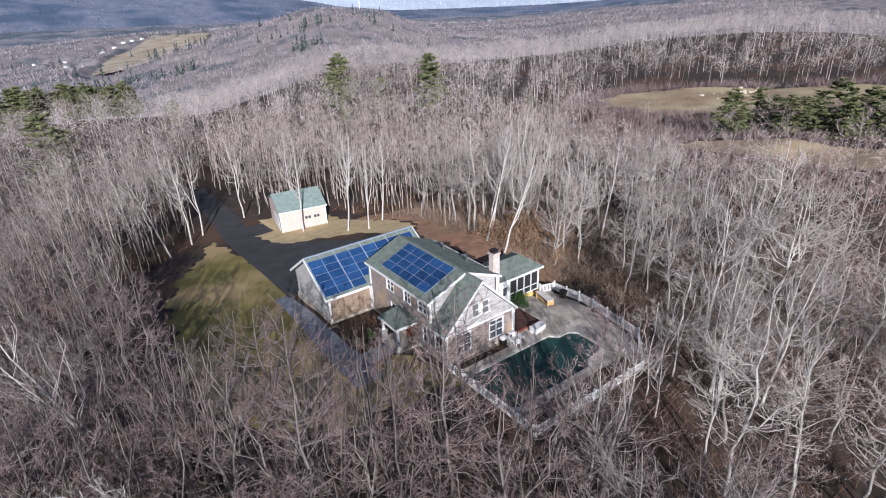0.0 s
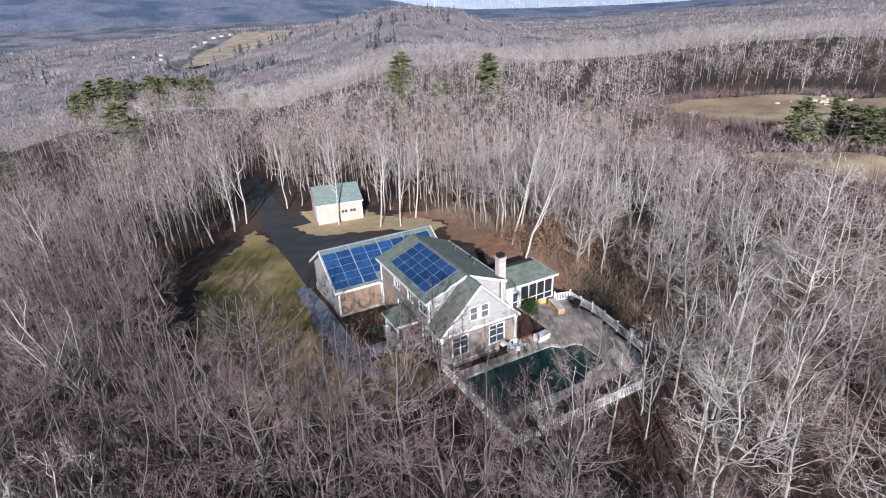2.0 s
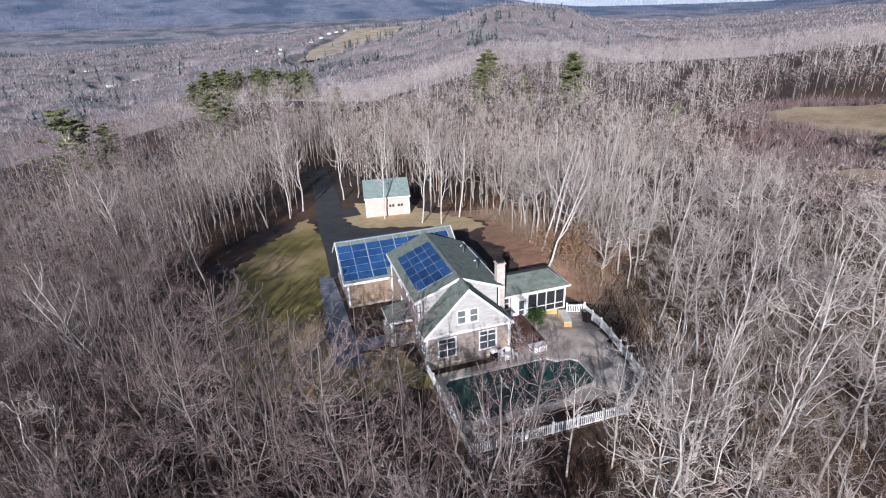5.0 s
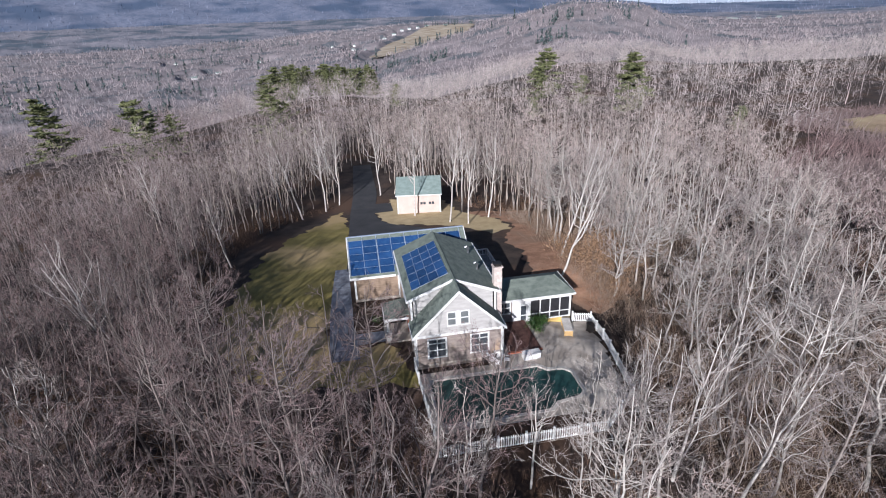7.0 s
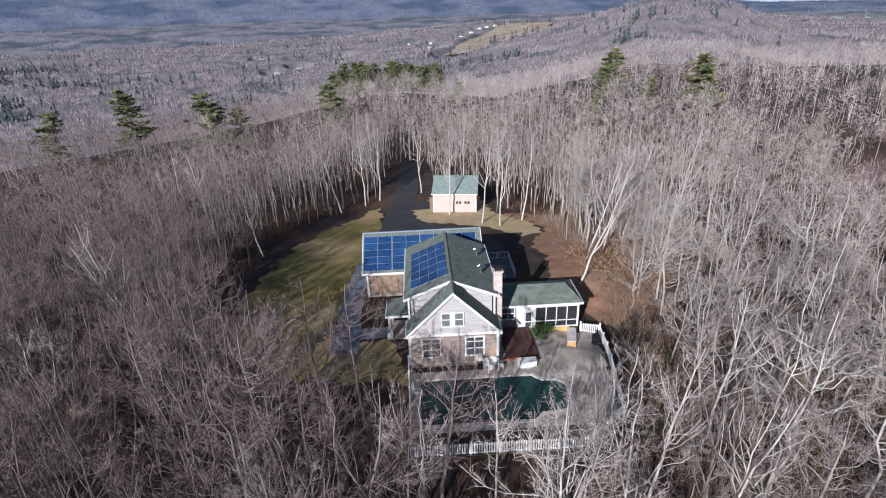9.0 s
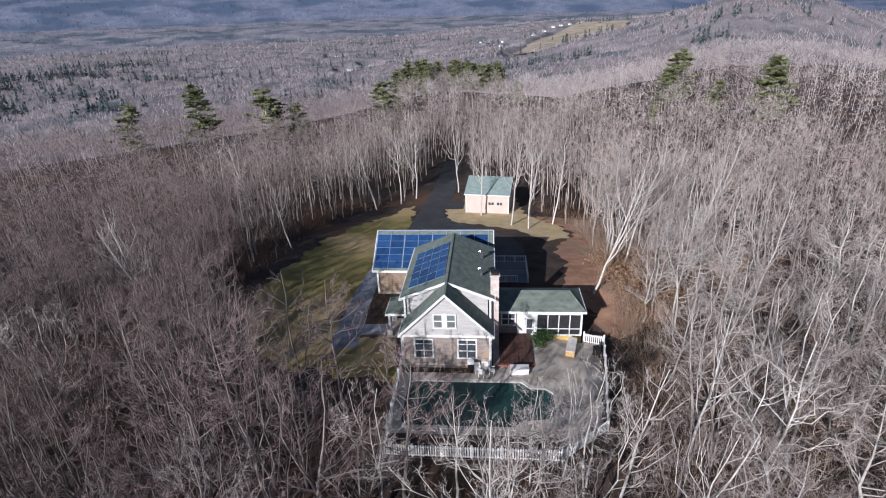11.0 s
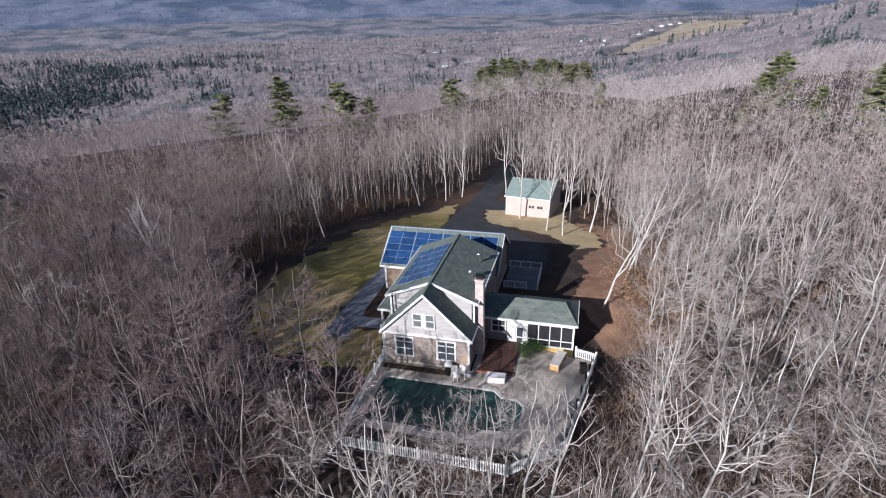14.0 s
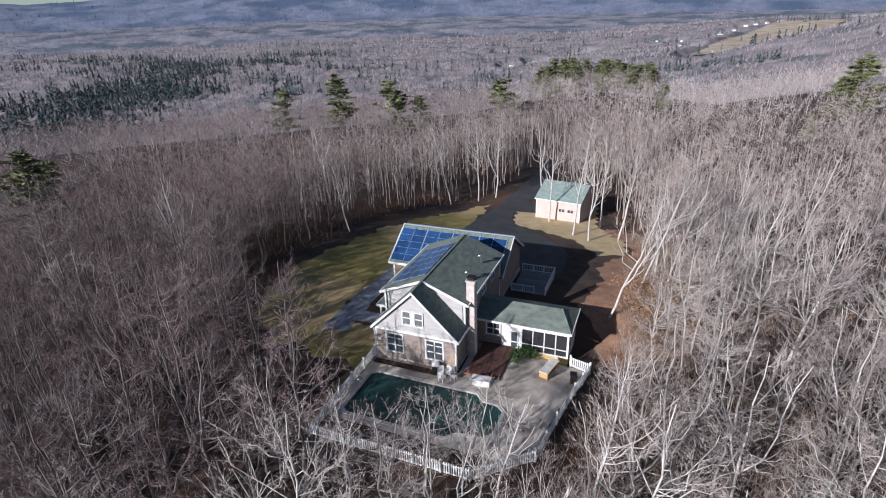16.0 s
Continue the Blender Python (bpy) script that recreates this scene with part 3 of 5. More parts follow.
LOW, UP = 3.4, 6.1
# walls of the front block and of the two-storey body
wl_holes = [(-3.1, 0.95, -1.27, 3.0), (1.07, 0.95, 2.9, 3.0)]
wall_with_holes("front_wall", SIDING, house, "x", 0.3, 0.22, -W, W, 0.25, LOW, wl_holes, "weathered grey-brown shingle wall")
gable = Mesh()
gable.add([(-W, 0.27, LOW + 0.12), (W, 0.27, LOW + 0.12), (W, 0.27, LOW + 0.2), (0, 0.27, RIDGE - 0.35), (-W, 0.27, LOW + 0.2), (-W, 0.5, LOW + 0.12), (W, 0.5, LOW + 0.12), (W, 0.5, LOW + 0.2), (0, 0.5, RIDGE - 0.35), (-W, 0.5, LOW + 0.2)],
          [(0, 1, 2, 3, 4), (9, 8, 7, 6, 5), (0, 5, 6, 1), (2, 7, 8, 3), (3, 8, 9, 4), (1, 6, 7, 2), (4, 9, 5, 0)])
part("gable_wall", gable, GABLE_SIDING, house, "pale grey gable siding")
part("band_board", Mesh().box(-W - 0.05, 0.22, LOW - 0.1, W + 0.05, 0.3, LOW + 0.14), TRIM, house)
part("foundation", Mesh().box(-W - 0.02, 0.28, -0.3, W + 0.02, 15.3, 0.27), CONCRETE, house)
for s in (-1, 1):
    part("corner_board", Mesh().box(s * W - 0.1, 0.24, 0.2, s * W + 0.1, 0.34, LOW), TRIM, house)
    part("corner_board", Mesh().box(s * W - 0.09, 2.72, LOW, s * W + 0.09, 2.95, UP), TRIM, house)
    part("corner_board", Mesh().box(s * W - 0.09, 14.45, 0.2, s * W + 0.09, 14.66, UP), TRIM, house)
side_l = [(3.4, 4.3, 5.0, 5.6), (6.4, 4.3, 7.6, 5.6), (9.6, 4.3, 11.0, 5.6), (1.0, 1.0, 2.3, 2.9), (3.1, 1.0, 4.4, 2.9), (8.9, 1.0, 10.4, 2.9)]
wall_with_holes("side_wall", SIDING, house, "y", -W, 0.22, 0.52, 14.6, 0.25, LOW, [(h[0], h[1], h[2], h[3]) for h in side_l if h[3] < LOW])
wall_with_holes("side_wall", SIDING, house, "y", W - 0.22, 0.22, 0.52, 14.6, 0.25, LOW, [])
wall_with_holes("upper_wall", SIDING, house, "y", -W, 0.22, 2.8, 14.6, LOW, UP, [h for h in side_l if h[1] > LOW])
side_r = [(5.2, 4.3, 6.4, 5.6), (8.2, 4.3, 9.6, 5.6), (11.4, 4.3, 12.8, 5.6)]
wall_with_holes("upper_wall", SIDING, house, "y", W - 0.22, 0.22, 2.8, 14.6, LOW, UP, side_r)
for y0, y1 in ((2.8, 3.0), (14.4, 14.6)):
    dorm = Mesh()
    pts = [(-W, LOW), (W, LOW), (W, UP), (0, RIDGE - 0.2), (-W, UP)]
    k = len(pts)
    dorm.add([(x, y, z) for y in (y0, y1) for x, z in pts], [tuple(range(k)), tuple(range(2 * k - 1, k - 1, -1))] + [(i, k + i, k + (i + 1) % k, (i + 1) % k) for i in range(k)])
    part("dormer_wall", dorm, GABLE_SIDING, house, "pale siding under the shallow upper roof")
part("rear_wall", Mesh().box(-W, 14.4, 0.25, W, 14.6, LOW), SIDING, house)

# roofs: the steep front gable, and the shallow upper roof on either side of one ridge
for s in (-1, 1):
    c = [(0, -0.02, RIDGE), (s * 4.52, -0.02, EAVE), (s * 4.52, 3.0, EAVE), (0, 3.0, RIDGE)]
    part("front_roof", slab(c if s < 0 else c[::-1], 0.16), ROOF, house, "green-grey asphalt shingles")
    c = [(s * 0.0, 2.5, RIDGE), (s * 4.6, 2.5, 6.2), (s * 4.6, 14.85, 6.2), (s * 0.0, 14.85, RIDGE)]
    part("upper_roof", slab(c if s < 0 else c[::-1], 0.18), ROOF, house, "green-grey asphalt shingles")
    # barge boards and fascias
    a, b = Vector((0, -0.06, RIDGE - 0.04)), Vector((s * 4.56, -0.06, EAVE - 0.06))
    part("barge_board", slab([tuple(a + Vector((0, 0, 0.06))), tuple(b + Vector((0, 0, 0.06))), tuple(b + Vector((0, 0.08, 0.06))), tuple(a + Vector((0, 0.08, 0.06)))][:: -1 if s > 0 else 1], 0.28), TRIM, house)
    a, b = Vector((0, 2.44, RIDGE + 0.02)), Vector((s * 4.64, 2.44, 6.22))
    part("barge_board", slab([tuple(a), tuple(b), tuple(b + Vector((0, 0.1, 0))), tuple(a + Vector((0, 0.1, 0)))][:: -1 if s > 0 else 1], 0.26), TRIM, house)
    part("gutter", Mesh().box(min(s * 4.6, s * 4.72), 2.5, 6.0, max(s * 4.6, s * 4.72), 14.8, 6.18), TRIM, house)
    part("gutter", Mesh().box(min(s * 4.5, s * 4.62), 0.0, EAVE - 0.24, max(s * 4.5, s * 4.62), 2.9, EAVE - 0.03), TRIM, house)
    part("soffit", Mesh().box(min(s * W, s * 4.55), 2.6, 5.98, max(s * W, s * 4.55), 14.6, 6.0), TRIM, house)
    part("downpipe", Mesh().tube([(s * 4.4, 0.12, EAVE - 0.2), (s * 4.3, 0.16, EAVE - 0.5), (s * 4.3, 0.16, 0.25)], [0.055] * 3, 6), TRIM, house)
part("ridge_cap", Mesh().box(-0.10, 0.0, RIDGE - 0.05, 0.10, 14.84, RIDGE + 0.035), ROOF, house)
for y, z in ((10.8, 7.02), (6.6, 7.02)):
    part("vent_pipe", Mesh().tube([(3.3, y, z - 0.3), (3.3, y, z + 0.35), (3.15, y, z + 0.52), (2.95, y, z + 0.45)], [0.13, 0.13, 0.14, 0.12], 8), STEEL, house, "pale metal roof vent")

# front windows: a pair below with transoms, a pair above
for x in (-2.185, 1.985):
    window(house, facing(x, 0.32, 0.98), 1.7, 1.98, 2, 0.24, 2)
for x in (-0.71, 0.53):
    window(house, facing(x, 0.195, 4.42), 0.82, 1.36, 1, 0.0, 2, 0.06, PALER_GLASS)
part("mullion_board", Mesh().box(-0.22, 0.2, 4.36, 0.05, 0.29, 5.9), TRIM, house)
for h in side_l:
    window(house, facing(-W + 0.03, (h[0] + h[2]) / 2, h[1] + 0.03, -90), h[2] - h[0] - 0.06, h[3] - h[1] - 0.06, 2, 0.0, 2, 0.1)
for h in side_r:
    window(house, facing(W - 0.03, (h[0] + h[2]) / 2, h[1] + 0.03, 90), h[2] - h[0] - 0.06, h[3] - h[1] - 0.06, 2, 0.0, 2, 0.1)

# solar panels on the upper roof
rise = math.degrees(math.atan2(RIDGE - 6.2, 4.6))
for i in range(5):
    for j in range(4):
        u, y = 0.78 + 0.99 * j, 4.75 + 1.665 * i
        x, z = -u * math.cos(radians(rise)), RIDGE + 0.06 - u * math.sin(radians(rise))
        solar_panel(house, pose(x, y, z, 0, -rise, 0) @ pose(0, 0, 0, 0, 0, 90))

# chimney
chim = part("chimney", Mesh().box(4.22, 3.25, -0.2, 5.05, 4.05, 8.25, None, 0.05), STONE, house, "pale stone chimney")
part("chimney_cap", Mesh().box(4.14, 3.17, 8.25, 5.13, 4.13, 8.38), STONE, chim)
part("spark_guard", Mesh().box(4.3, 3.35, 8.38, 4.95, 3.95, 8.62).box(4.22, 3.27, 8.66, 5.03, 4.03, 8.7), DARK_METAL, chim, "dark metal spark guard")
for cx, cy in ((4.32, 3.37), (4.93, 3.37), (4.93, 3.93), (4.32, 3.93)):
    part("cap_leg", Mesh().box(cx - 0.02, cy - 0.02, 8.6, cx + 0.02, cy + 0.02, 8.67), DARK_METAL, chim)
for k in range(22):
    z = 0.1 + k * 0.37
    off = 0.2 if k % 2 else 0.0
    for x0, x1 in ((4.24, 4.5 + off), (4.52 + off, 5.03)):
        part("stone", Mesh().box(x0, 3.235, z, x1, 3.26, z + 0.345), STONE, chim)

# entry porch on the lawn side
porch = part("entry_porch", slab([(-6.75, 5.25, 2.85), (-4.2, 5.25, 3.25), (-4.2, 8.75, 3.25), (-6.75, 8.75, 2.85)][::-1][::-1], 0.16), ROOF, house, "green-grey porch roof")
part("fascia", Mesh().box(-6.82, 5.2, 2.6, -6.74, 8.8, 2.84), TRIM, porch)
part("fascia", Mesh().box(-6.74, 5.16, 2.62, -4.25, 5.24, 2.86), TRIM, porch)
for y in (5.55, 8.45):
    part("pier", Mesh().box(-6.72, y - 0.28, -0.05, -6.16, y + 0.28, 1.15, None, 0.03).box(-6.78, y - 0.34, 1.15, -6.1, y + 0.34, 1.23), GABLE_SIDING, porch, "pale stone pier")
    part("column", Mesh().tube([(-6.44, y, 1.23), (-6.44, y, 1.35), (-6.44, y, 2.62)], [0.2, 0.16, 0.13], 8), TRIM, porch)
part("stoop", Mesh().box(-6.8, 5.2, -0.3, -4.2, 8.8, 0.16), CONCRETE, porch)
part("entry_door", Mesh().box(-4.26, 6.5, 0.25, -4.19, 7.5, 2.35), BRICK_RED, porch, "dark red entry door")

# ---- garage wing behind ----
wing = part("garage_wing", Mesh().box(-9.55, 14.75, -0.5, 4.3, 24.2, 0.3), CONCRETE, house)
wall_with_holes("wing_wall", BROWN_WALL, wing, "x", 14.85, 0.22, -9.45, -W, 0.3, 3.2, [], "tan cedar wall of the wing")
wall_with_holes("wing_wall", SIDING, wing, "x", 23.9, 0.22, -9.45, 4.2, 0.3, 3.2, [])
for x in (-9.45, 4.0):
    e = Mesh()
    pts = [(14.85, 0.3), (24.1, 0.3), (24.1, 3.2), (19.4, 6.25), (14.85, 3.2)]
    e.add([(xx, y, z) for xx in (x, x + 0.22) for y, z in pts], [(4, 3, 2, 1, 0), (5, 6, 7, 8, 9)] + [(i, (i + 1) % 5, 5 + (i + 1) % 5, 5 + i) for i in range(5)])
    part("wing_gable", e, GABLE_SIDING if x < 0 else SIDING, wing)
for x in (-9.5, -4.35):
    part("corner_board", Mesh().box(x - 0.02, 14.78, 0.2, x + 0.2, 14.86, 3.25), TRIM, wing)
part("wing_roof", slab([(-9.9, 14.45, 3.36), (4.6, 14.45, 3.36), (4.6, 19.4, 6.52), (-9.9, 19.4, 6.52)], 0.17), ROOF, wing, "green-grey shingles")
part("wing_roof", slab([(-9.9, 19.4, 6.52), (4.6, 19.4, 6.52), (4.6, 24.35, 3.36), (-9.9, 24.35, 3.36)], 0.17), ROOF, wing, "green-grey shingles")
part("fascia", Mesh().box(-9.9, 14.36, 3.1, -4.6, 14.45, 3.36), TRIM, wing)
for x in (-9.98, 4.6):
    for y1, z1 in ((14.4, 3.36), (24.4, 3.36)):
        c = [(x, 19.4, 6.56), (x + 0.09, 19.4, 6.56), (x + 0.09, y1, z1 + 0.02), (x, y1, z1 + 0.02)]
        part("barge_board", slab(c if y1 > 19 else c[::-1], 0.28), TRIM, wing)
part("ridge_trim", Mesh().box(-9.9, 19.3, 6.5, 4.6, 19.5, 6.6), PANEL_FRAME, wing)
pitch = math.degrees(math.atan2(6.52 - 3.36, 4.95))
for i in range(8):
    for j in range(5):
        x = -8.93 + 1.68 * i + 0.09 * (i // 2)
        if -4.6 < x < 3.6 and j < 1:
            continue
        u = 0.72 + 0.985 * j
        y, z = 14.45 + u * math.cos(radians(pitch)), 3.44 + u * math.sin(radians(pitch))
        solar_panel(wing, pose(x, y, z, pitch, 0, 0))
for k in range(5):
    x = -9.815 + (1.68 * 2 + 0.09) * k
    part("panel_rail", slab([(x - 0.035, 14.75, 3.36 + 0.29), (x + 0.035, 14.75, 3.36 + 0.29), (x + 0.035, 19.3, 6.56), (x - 0.035, 19.3, 6.56)], 0.05), PANEL_FRAME, wing)

for k in range(4):
    x = -8.09 + 3.45 * k
    part("panel_rail", slab([(x - 0.02, 14.75, 3.36 + 0.29), (x + 0.02, 14.75, 3.36 + 0.29), (x + 0.02, 19.3, 6.56), (x - 0.02, 19.3, 6.56)], 0.05), PANEL_FRAME, wing)

# ---- low side deck of the wing, with a white railing ----
side_deck = thing("side_deck", "low grey timber deck with a white railing beside the garage wing", "deck")
DX0, DY0, DX1, DY1, DZ = 4.75, 17.9, 8.95, 23.8, 0.05
part("frame", Mesh().box(DX0, DY0, -1.6, DX1, DY1, DZ - 0.05), SIDING, side_deck)
for k in range(40):
    y0 = DY0 + k * 0.1575
    part("plank", Mesh().box(DX0, y0, DZ - 0.045, DX1, y0 + 0.145, DZ), PLANK_GREY, side_deck)


def railing(x0, y0, x1, y1):
    n = max(1, round(math.hypot(x1 - x0, y1 - y0) / 1.6))
    for k in range(n + 1):
        x, y = x0 + (x1 - x0) * k / n, y0 + (y1 - y0) * k / n
        part("rail_post", Mesh().box(x - 0.06, y - 0.06, DZ, x + 0.06, y + 0.06, DZ + 1.0), TRIM, side_deck)
    for h, r in ((0.93, 0.075), (0.14, 0.04)):
        part("rail", Mesh().tube([(x0, y0, DZ + h), (x1, y1, DZ + h)], [r, r], 4), TRIM, side_deck)
    n = int(math.hypot(x1 - x0, y1 - y0) / 0.22)
    for k in range(1, n):
        x, y = x0 + (x1 - x0) * k / n, y0 + (y1 - y0) * k / n
        part("baluster", Mesh().box(x - 0.018, y - 0.018, DZ + 0.14, x + 0.018, y + 0.018, DZ + 0.93), TRIM, side_deck)


railing(DX1, DY0, DX1, DY1)
railing(DX0, DY1, DX1, DY1)
railing(DX0 + 0.1, DY0, 7.6, DY0)

# ---- connector and screened porch ----
sunporch = part("screened_porch", Mesh().box(4.3, 6.0, -1.1, 13.68, 10.4, 0.0), CONCRETE, house)
wall_with_holes("connector_wall", SIDING, sunporch, "x", 5.95, 0.2, 4.3, 7.0, -0.6, 2.95, [(5.35, 1.25, 6.85, 2.65)], "grey shingle connector wall")
window(sunporch, facing(6.1, 5.97, 1.28), 1.38, 1.3, 2, 0.0, 2, 0.08)
porch_holes = [(7.85, 0.02, 8.75, 2.1)] + [(9.1 + 1.13 * k, 0.12, 10.14 + 1.13 * k, 2.5) for k in range(4)]
wall_with_holes("porch_wall", TRIM, sunporch, "x", 5.93, 0.2, 7.0, 13.72, 0.0, 2.95, porch_holes, "white painted porch front")
part("skirting", Mesh().box(9.0, 5.92, -1.05, 13.7, 6.0, -0.02), YELLOW, sunporch, "yellow boarded skirting")
part("skirting", Mesh().box(7.0, 5.92, -1.05, 9.0, 6.0, -0.02), SIDING, sunporch)
for k in range(4):
    x0 = 9.1 + 1.13 * k
    part("screen_pane", Mesh().box(x0, 6.02, 0.12, x0 + 1.04, 6.04, 0.78), SCREEN, sunporch)
    part("screen_pane", Mesh().box(x0, 6.02, 0.84, x0 + 1.04, 6.04, 2.5), SCREEN, sunporch)
    part("screen_rail", Mesh().box(x0, 5.95, 0.77, x0 + 1.04, 6.08, 0.85), TRIM, sunporch)
    if k < 3:
        part("sun_blind", Mesh().tube([(x0 + 0.1, 6.25, 2.42), (x0 + 0.95, 6.25, 2.42)], [0.05, 0.05], 8), TRIM, sunporch)
door = part("porch_door", Mesh().box(7.88, 5.95, 0.03, 8.0, 6.01, 2.08).box(8.6, 5.95, 0.03, 8.72, 6.01, 2.08).box(8.0, 5.95, 1.96, 8.6, 6.01, 2.08).box(8.0, 5.95, 0.03, 8.6, 6.01, 0.2).box(8.0, 5.95, 0.75, 8.6, 6.01, 0.87), TRIM, sunporch, "white half-glazed porch door")
part("door_pane", Mesh().box(8.0, 5.97, 0.87, 8.6, 5.99, 1.96), GLASS, door)
part("door_pane", Mesh().box(8.0, 5.97, 0.2, 8.6, 5.99, 0.75), GLASS, door)
part("door_knob", Mesh().tube([(8.66, 5.95, 1.0), (8.66, 5.88, 1.0)], [0.03, 0.035], 8), STEEL, door)
wall_with_holes("porch_wall", TRIM, sunporch, "y", 13.5, 0.2, 6.13, 10.3, 0.0, 2.95, [(6.4 + 1.3 * k, 0.8, 7.5 + 1.3 * k, 2.5) for k in range(3)])
wall_with_holes("porch_wall", TRIM, sunporch, "x", 10.2, 0.2, 4.3, 13.7, 0.0, 2.95, [])
HIP = 12.55
for corners in ([(4.25, 5.5, 3.12), (13.95, 5.5, 3.12), (HIP, 8.3, 4.12), (4.25, 8.3, 4.12)], [(4.25, 8.3, 4.12), (HIP, 8.3, 4.12), (13.95, 10.75, 3.12), (4.25, 10.75, 3.12)]):
    part("porch_roof", slab(corners, 0.15), ROOF, sunporch, "green-grey porch roof")
hip = [(13.95, 5.5, 3.12), (13.95, 10.75, 3.12), (HIP, 8.3, 4.12)]
part("hip_roof", Mesh().add(hip + [(x, y, z - 0.15) for x, y, z in hip], [(0, 1, 2), (5, 4, 3), (0, 3, 4, 1), (1, 4, 5, 2), (2, 5, 3, 0)]), ROOF, sunporch, "green-grey hip of the porch roof")
part("hip_cap", Mesh().tube([(13.93, 5.52, 3.13), (HIP, 8.3, 4.14)], [0.06, 0.06], 5), ROOF, sunporch)
part("fascia", Mesh().box(4.25, 5.42, 2.92, 14.02, 5.5, 3.13), TRIM, sunporch)
part("fascia", Mesh().box(13.95, 5.5, 2.92, 14.02, 10.75, 3.13), TRIM, sunporch)
part("porch_floor", Mesh().box(4.5, 6.13, 0.0, 13.5, 10.2, 0.03), WOOD, sunporch)

# ---- shed ----
shed = thing("shed", "cream garden garage with a pale green shingle roof", "shed", at=pose(3.65, 53.95, -4.2, 0, 0, -8.8))
SW, SD, SE, SR = 4.05, 10.2, 3.9, 6.05
part("shed_wall", Mesh().box(-SW, 0.3, -0.3, SW, SD - 0.3, SE), CREAM, shed, "cream board walls")
for x0 in (-SW, SW - 0.2):
    e = Mesh()
    pts = [(0.3, SE), (SD - 0.3, SE), (SD / 2, SR - 0.2)]
    e.add([(x, y, z) for x in (x0, x0 + 0.2) for y, z in pts], [(2, 1, 0), (3, 4, 5), (0, 1, 4, 3), (1, 2, 5, 4), (2, 0, 3, 5)])
    part("shed_gable", e, CREAM, shed)
part("shed_roof", slab([(-SW - 0.3, -0.05, SE), (SW + 0.3, -0.05, SE), (SW + 0.3, SD / 2, SR), (-SW - 0.3, SD / 2, SR)], 0.15), SHED_ROOF, shed, "pale green shingles")
part("shed_roof", slab([(-SW - 0.3, SD / 2, SR), (SW + 0.3, SD / 2, SR), (SW + 0.3, SD + 0.05, SE), (-SW - 0.3, SD + 0.05, SE)], 0.15), SHED_ROOF, shed, "pale green shingles")
part("eave_board", Mesh().box(-SW - 0.3, -0.12, SE - 0.2, SW + 0.3, -0.04, SE), TRIM, shed)
for x in (0.75, 2.35):
    w = part("window", Mesh().box(x - 0.6, 0.26, 1.75, x + 0.6, 0.32, 1.83).box(x - 0.6, 0.26, 2.35, x + 0.6, 0.32, 2.43).box(x - 0.6, 0.26, 1.83, x - 0.52, 0.32, 2.35).box(x + 0.52, 0.26, 1.83, x + 0.6, 0.32, 2.35).box(x - 0.04, 0.27, 1.83, x + 0.04, 0.31, 2.35), CREAM, shed)
    for s in (-1, 1):
        part("pane", Mesh().box(x + s * 0.28 - 0.22, 0.285, 1.84, x + s * 0.28 + 0.22, 0.298, 2.34), GLASS, w)
part("shed_door", Mesh().box(-SW - 0.05, 2.2, -0.1, -SW + 0.02, 6.2, 2.6), TRIM, shed, "white roll-up garage door")
for s in (-1, 1):
    part("corner_board", Mesh().box(s * SW - 0.09, 0.24, -0.1, s * SW + 0.09, 0.36, SE - 0.1), TRIM, shed)

# ---- deck, planters and loose things on the terrace ----
deck = thing("deck", "dark red-brown timber deck between house and porch", "deck", kind="structure")
for k in range(22):
    x0 = 5.1 + k * 0.15
    part("plank", Mesh().box(x0, 0.55, 0.18, x0 + 0.138, 6.05, 0.22), DECK, deck)
part("skirt", Mesh().box(4.9, 0.3, -0.5, 8.45, 0.52, 0.21), BRICK_RED, deck, "red brick edge")
part("joists", Mesh().box(5.1, 0.55, -0.6, 8.4, 6.05, 0.17), DECK, deck)
bench = thing("storage_bench", "white storage box with a dark lid beside the deck", "box", at=pose(6.95, -0.62, 0.06, 0, 0, 3))
part("box_body", Mesh().box(-0.85, -0.38, 0, 0.85, 0.38, 0.58, None, 0.03), TRIM, bench)
part("lid", Mesh().box(-0.89, -0.42, 0.58, 0.89, 0.42, 0.64, None, 0.03), PLASTIC, bench)


def chair_at(x, y, turn):
    c = thing("patio_chair", "pale plastic patio chair stacked by the house wall", "chair", "patio chairs", at=pose(x, y, 0.06, 0, 0, turn))
    for sx in (-0.24, 0.24):
        for sy in (-0.22, 0.22):
            part("leg", Mesh().box(sx - 0.02, sy - 0.02, 0, sx + 0.02, sy + 0.02, 0.42), PLASTIC, c)
    part("seat", Mesh().box(-0.27, -0.26, 0.42, 0.27, 0.26, 0.46, None, 0.04), PLASTIC, c)
    for k in range(4):
        part("back_slat", Mesh().box(-0.24 + k * 0.135, 0.22, 0.46, -0.14 + k * 0.135, 0.26, 0.98), PLASTIC, c)
    for sx in (-0.27, 0.27):
        part("arm", Mesh().box(sx - 0.03, -0.24, 0.64, sx + 0.03, 0.26, 0.68), PLASTIC, c)
    return c


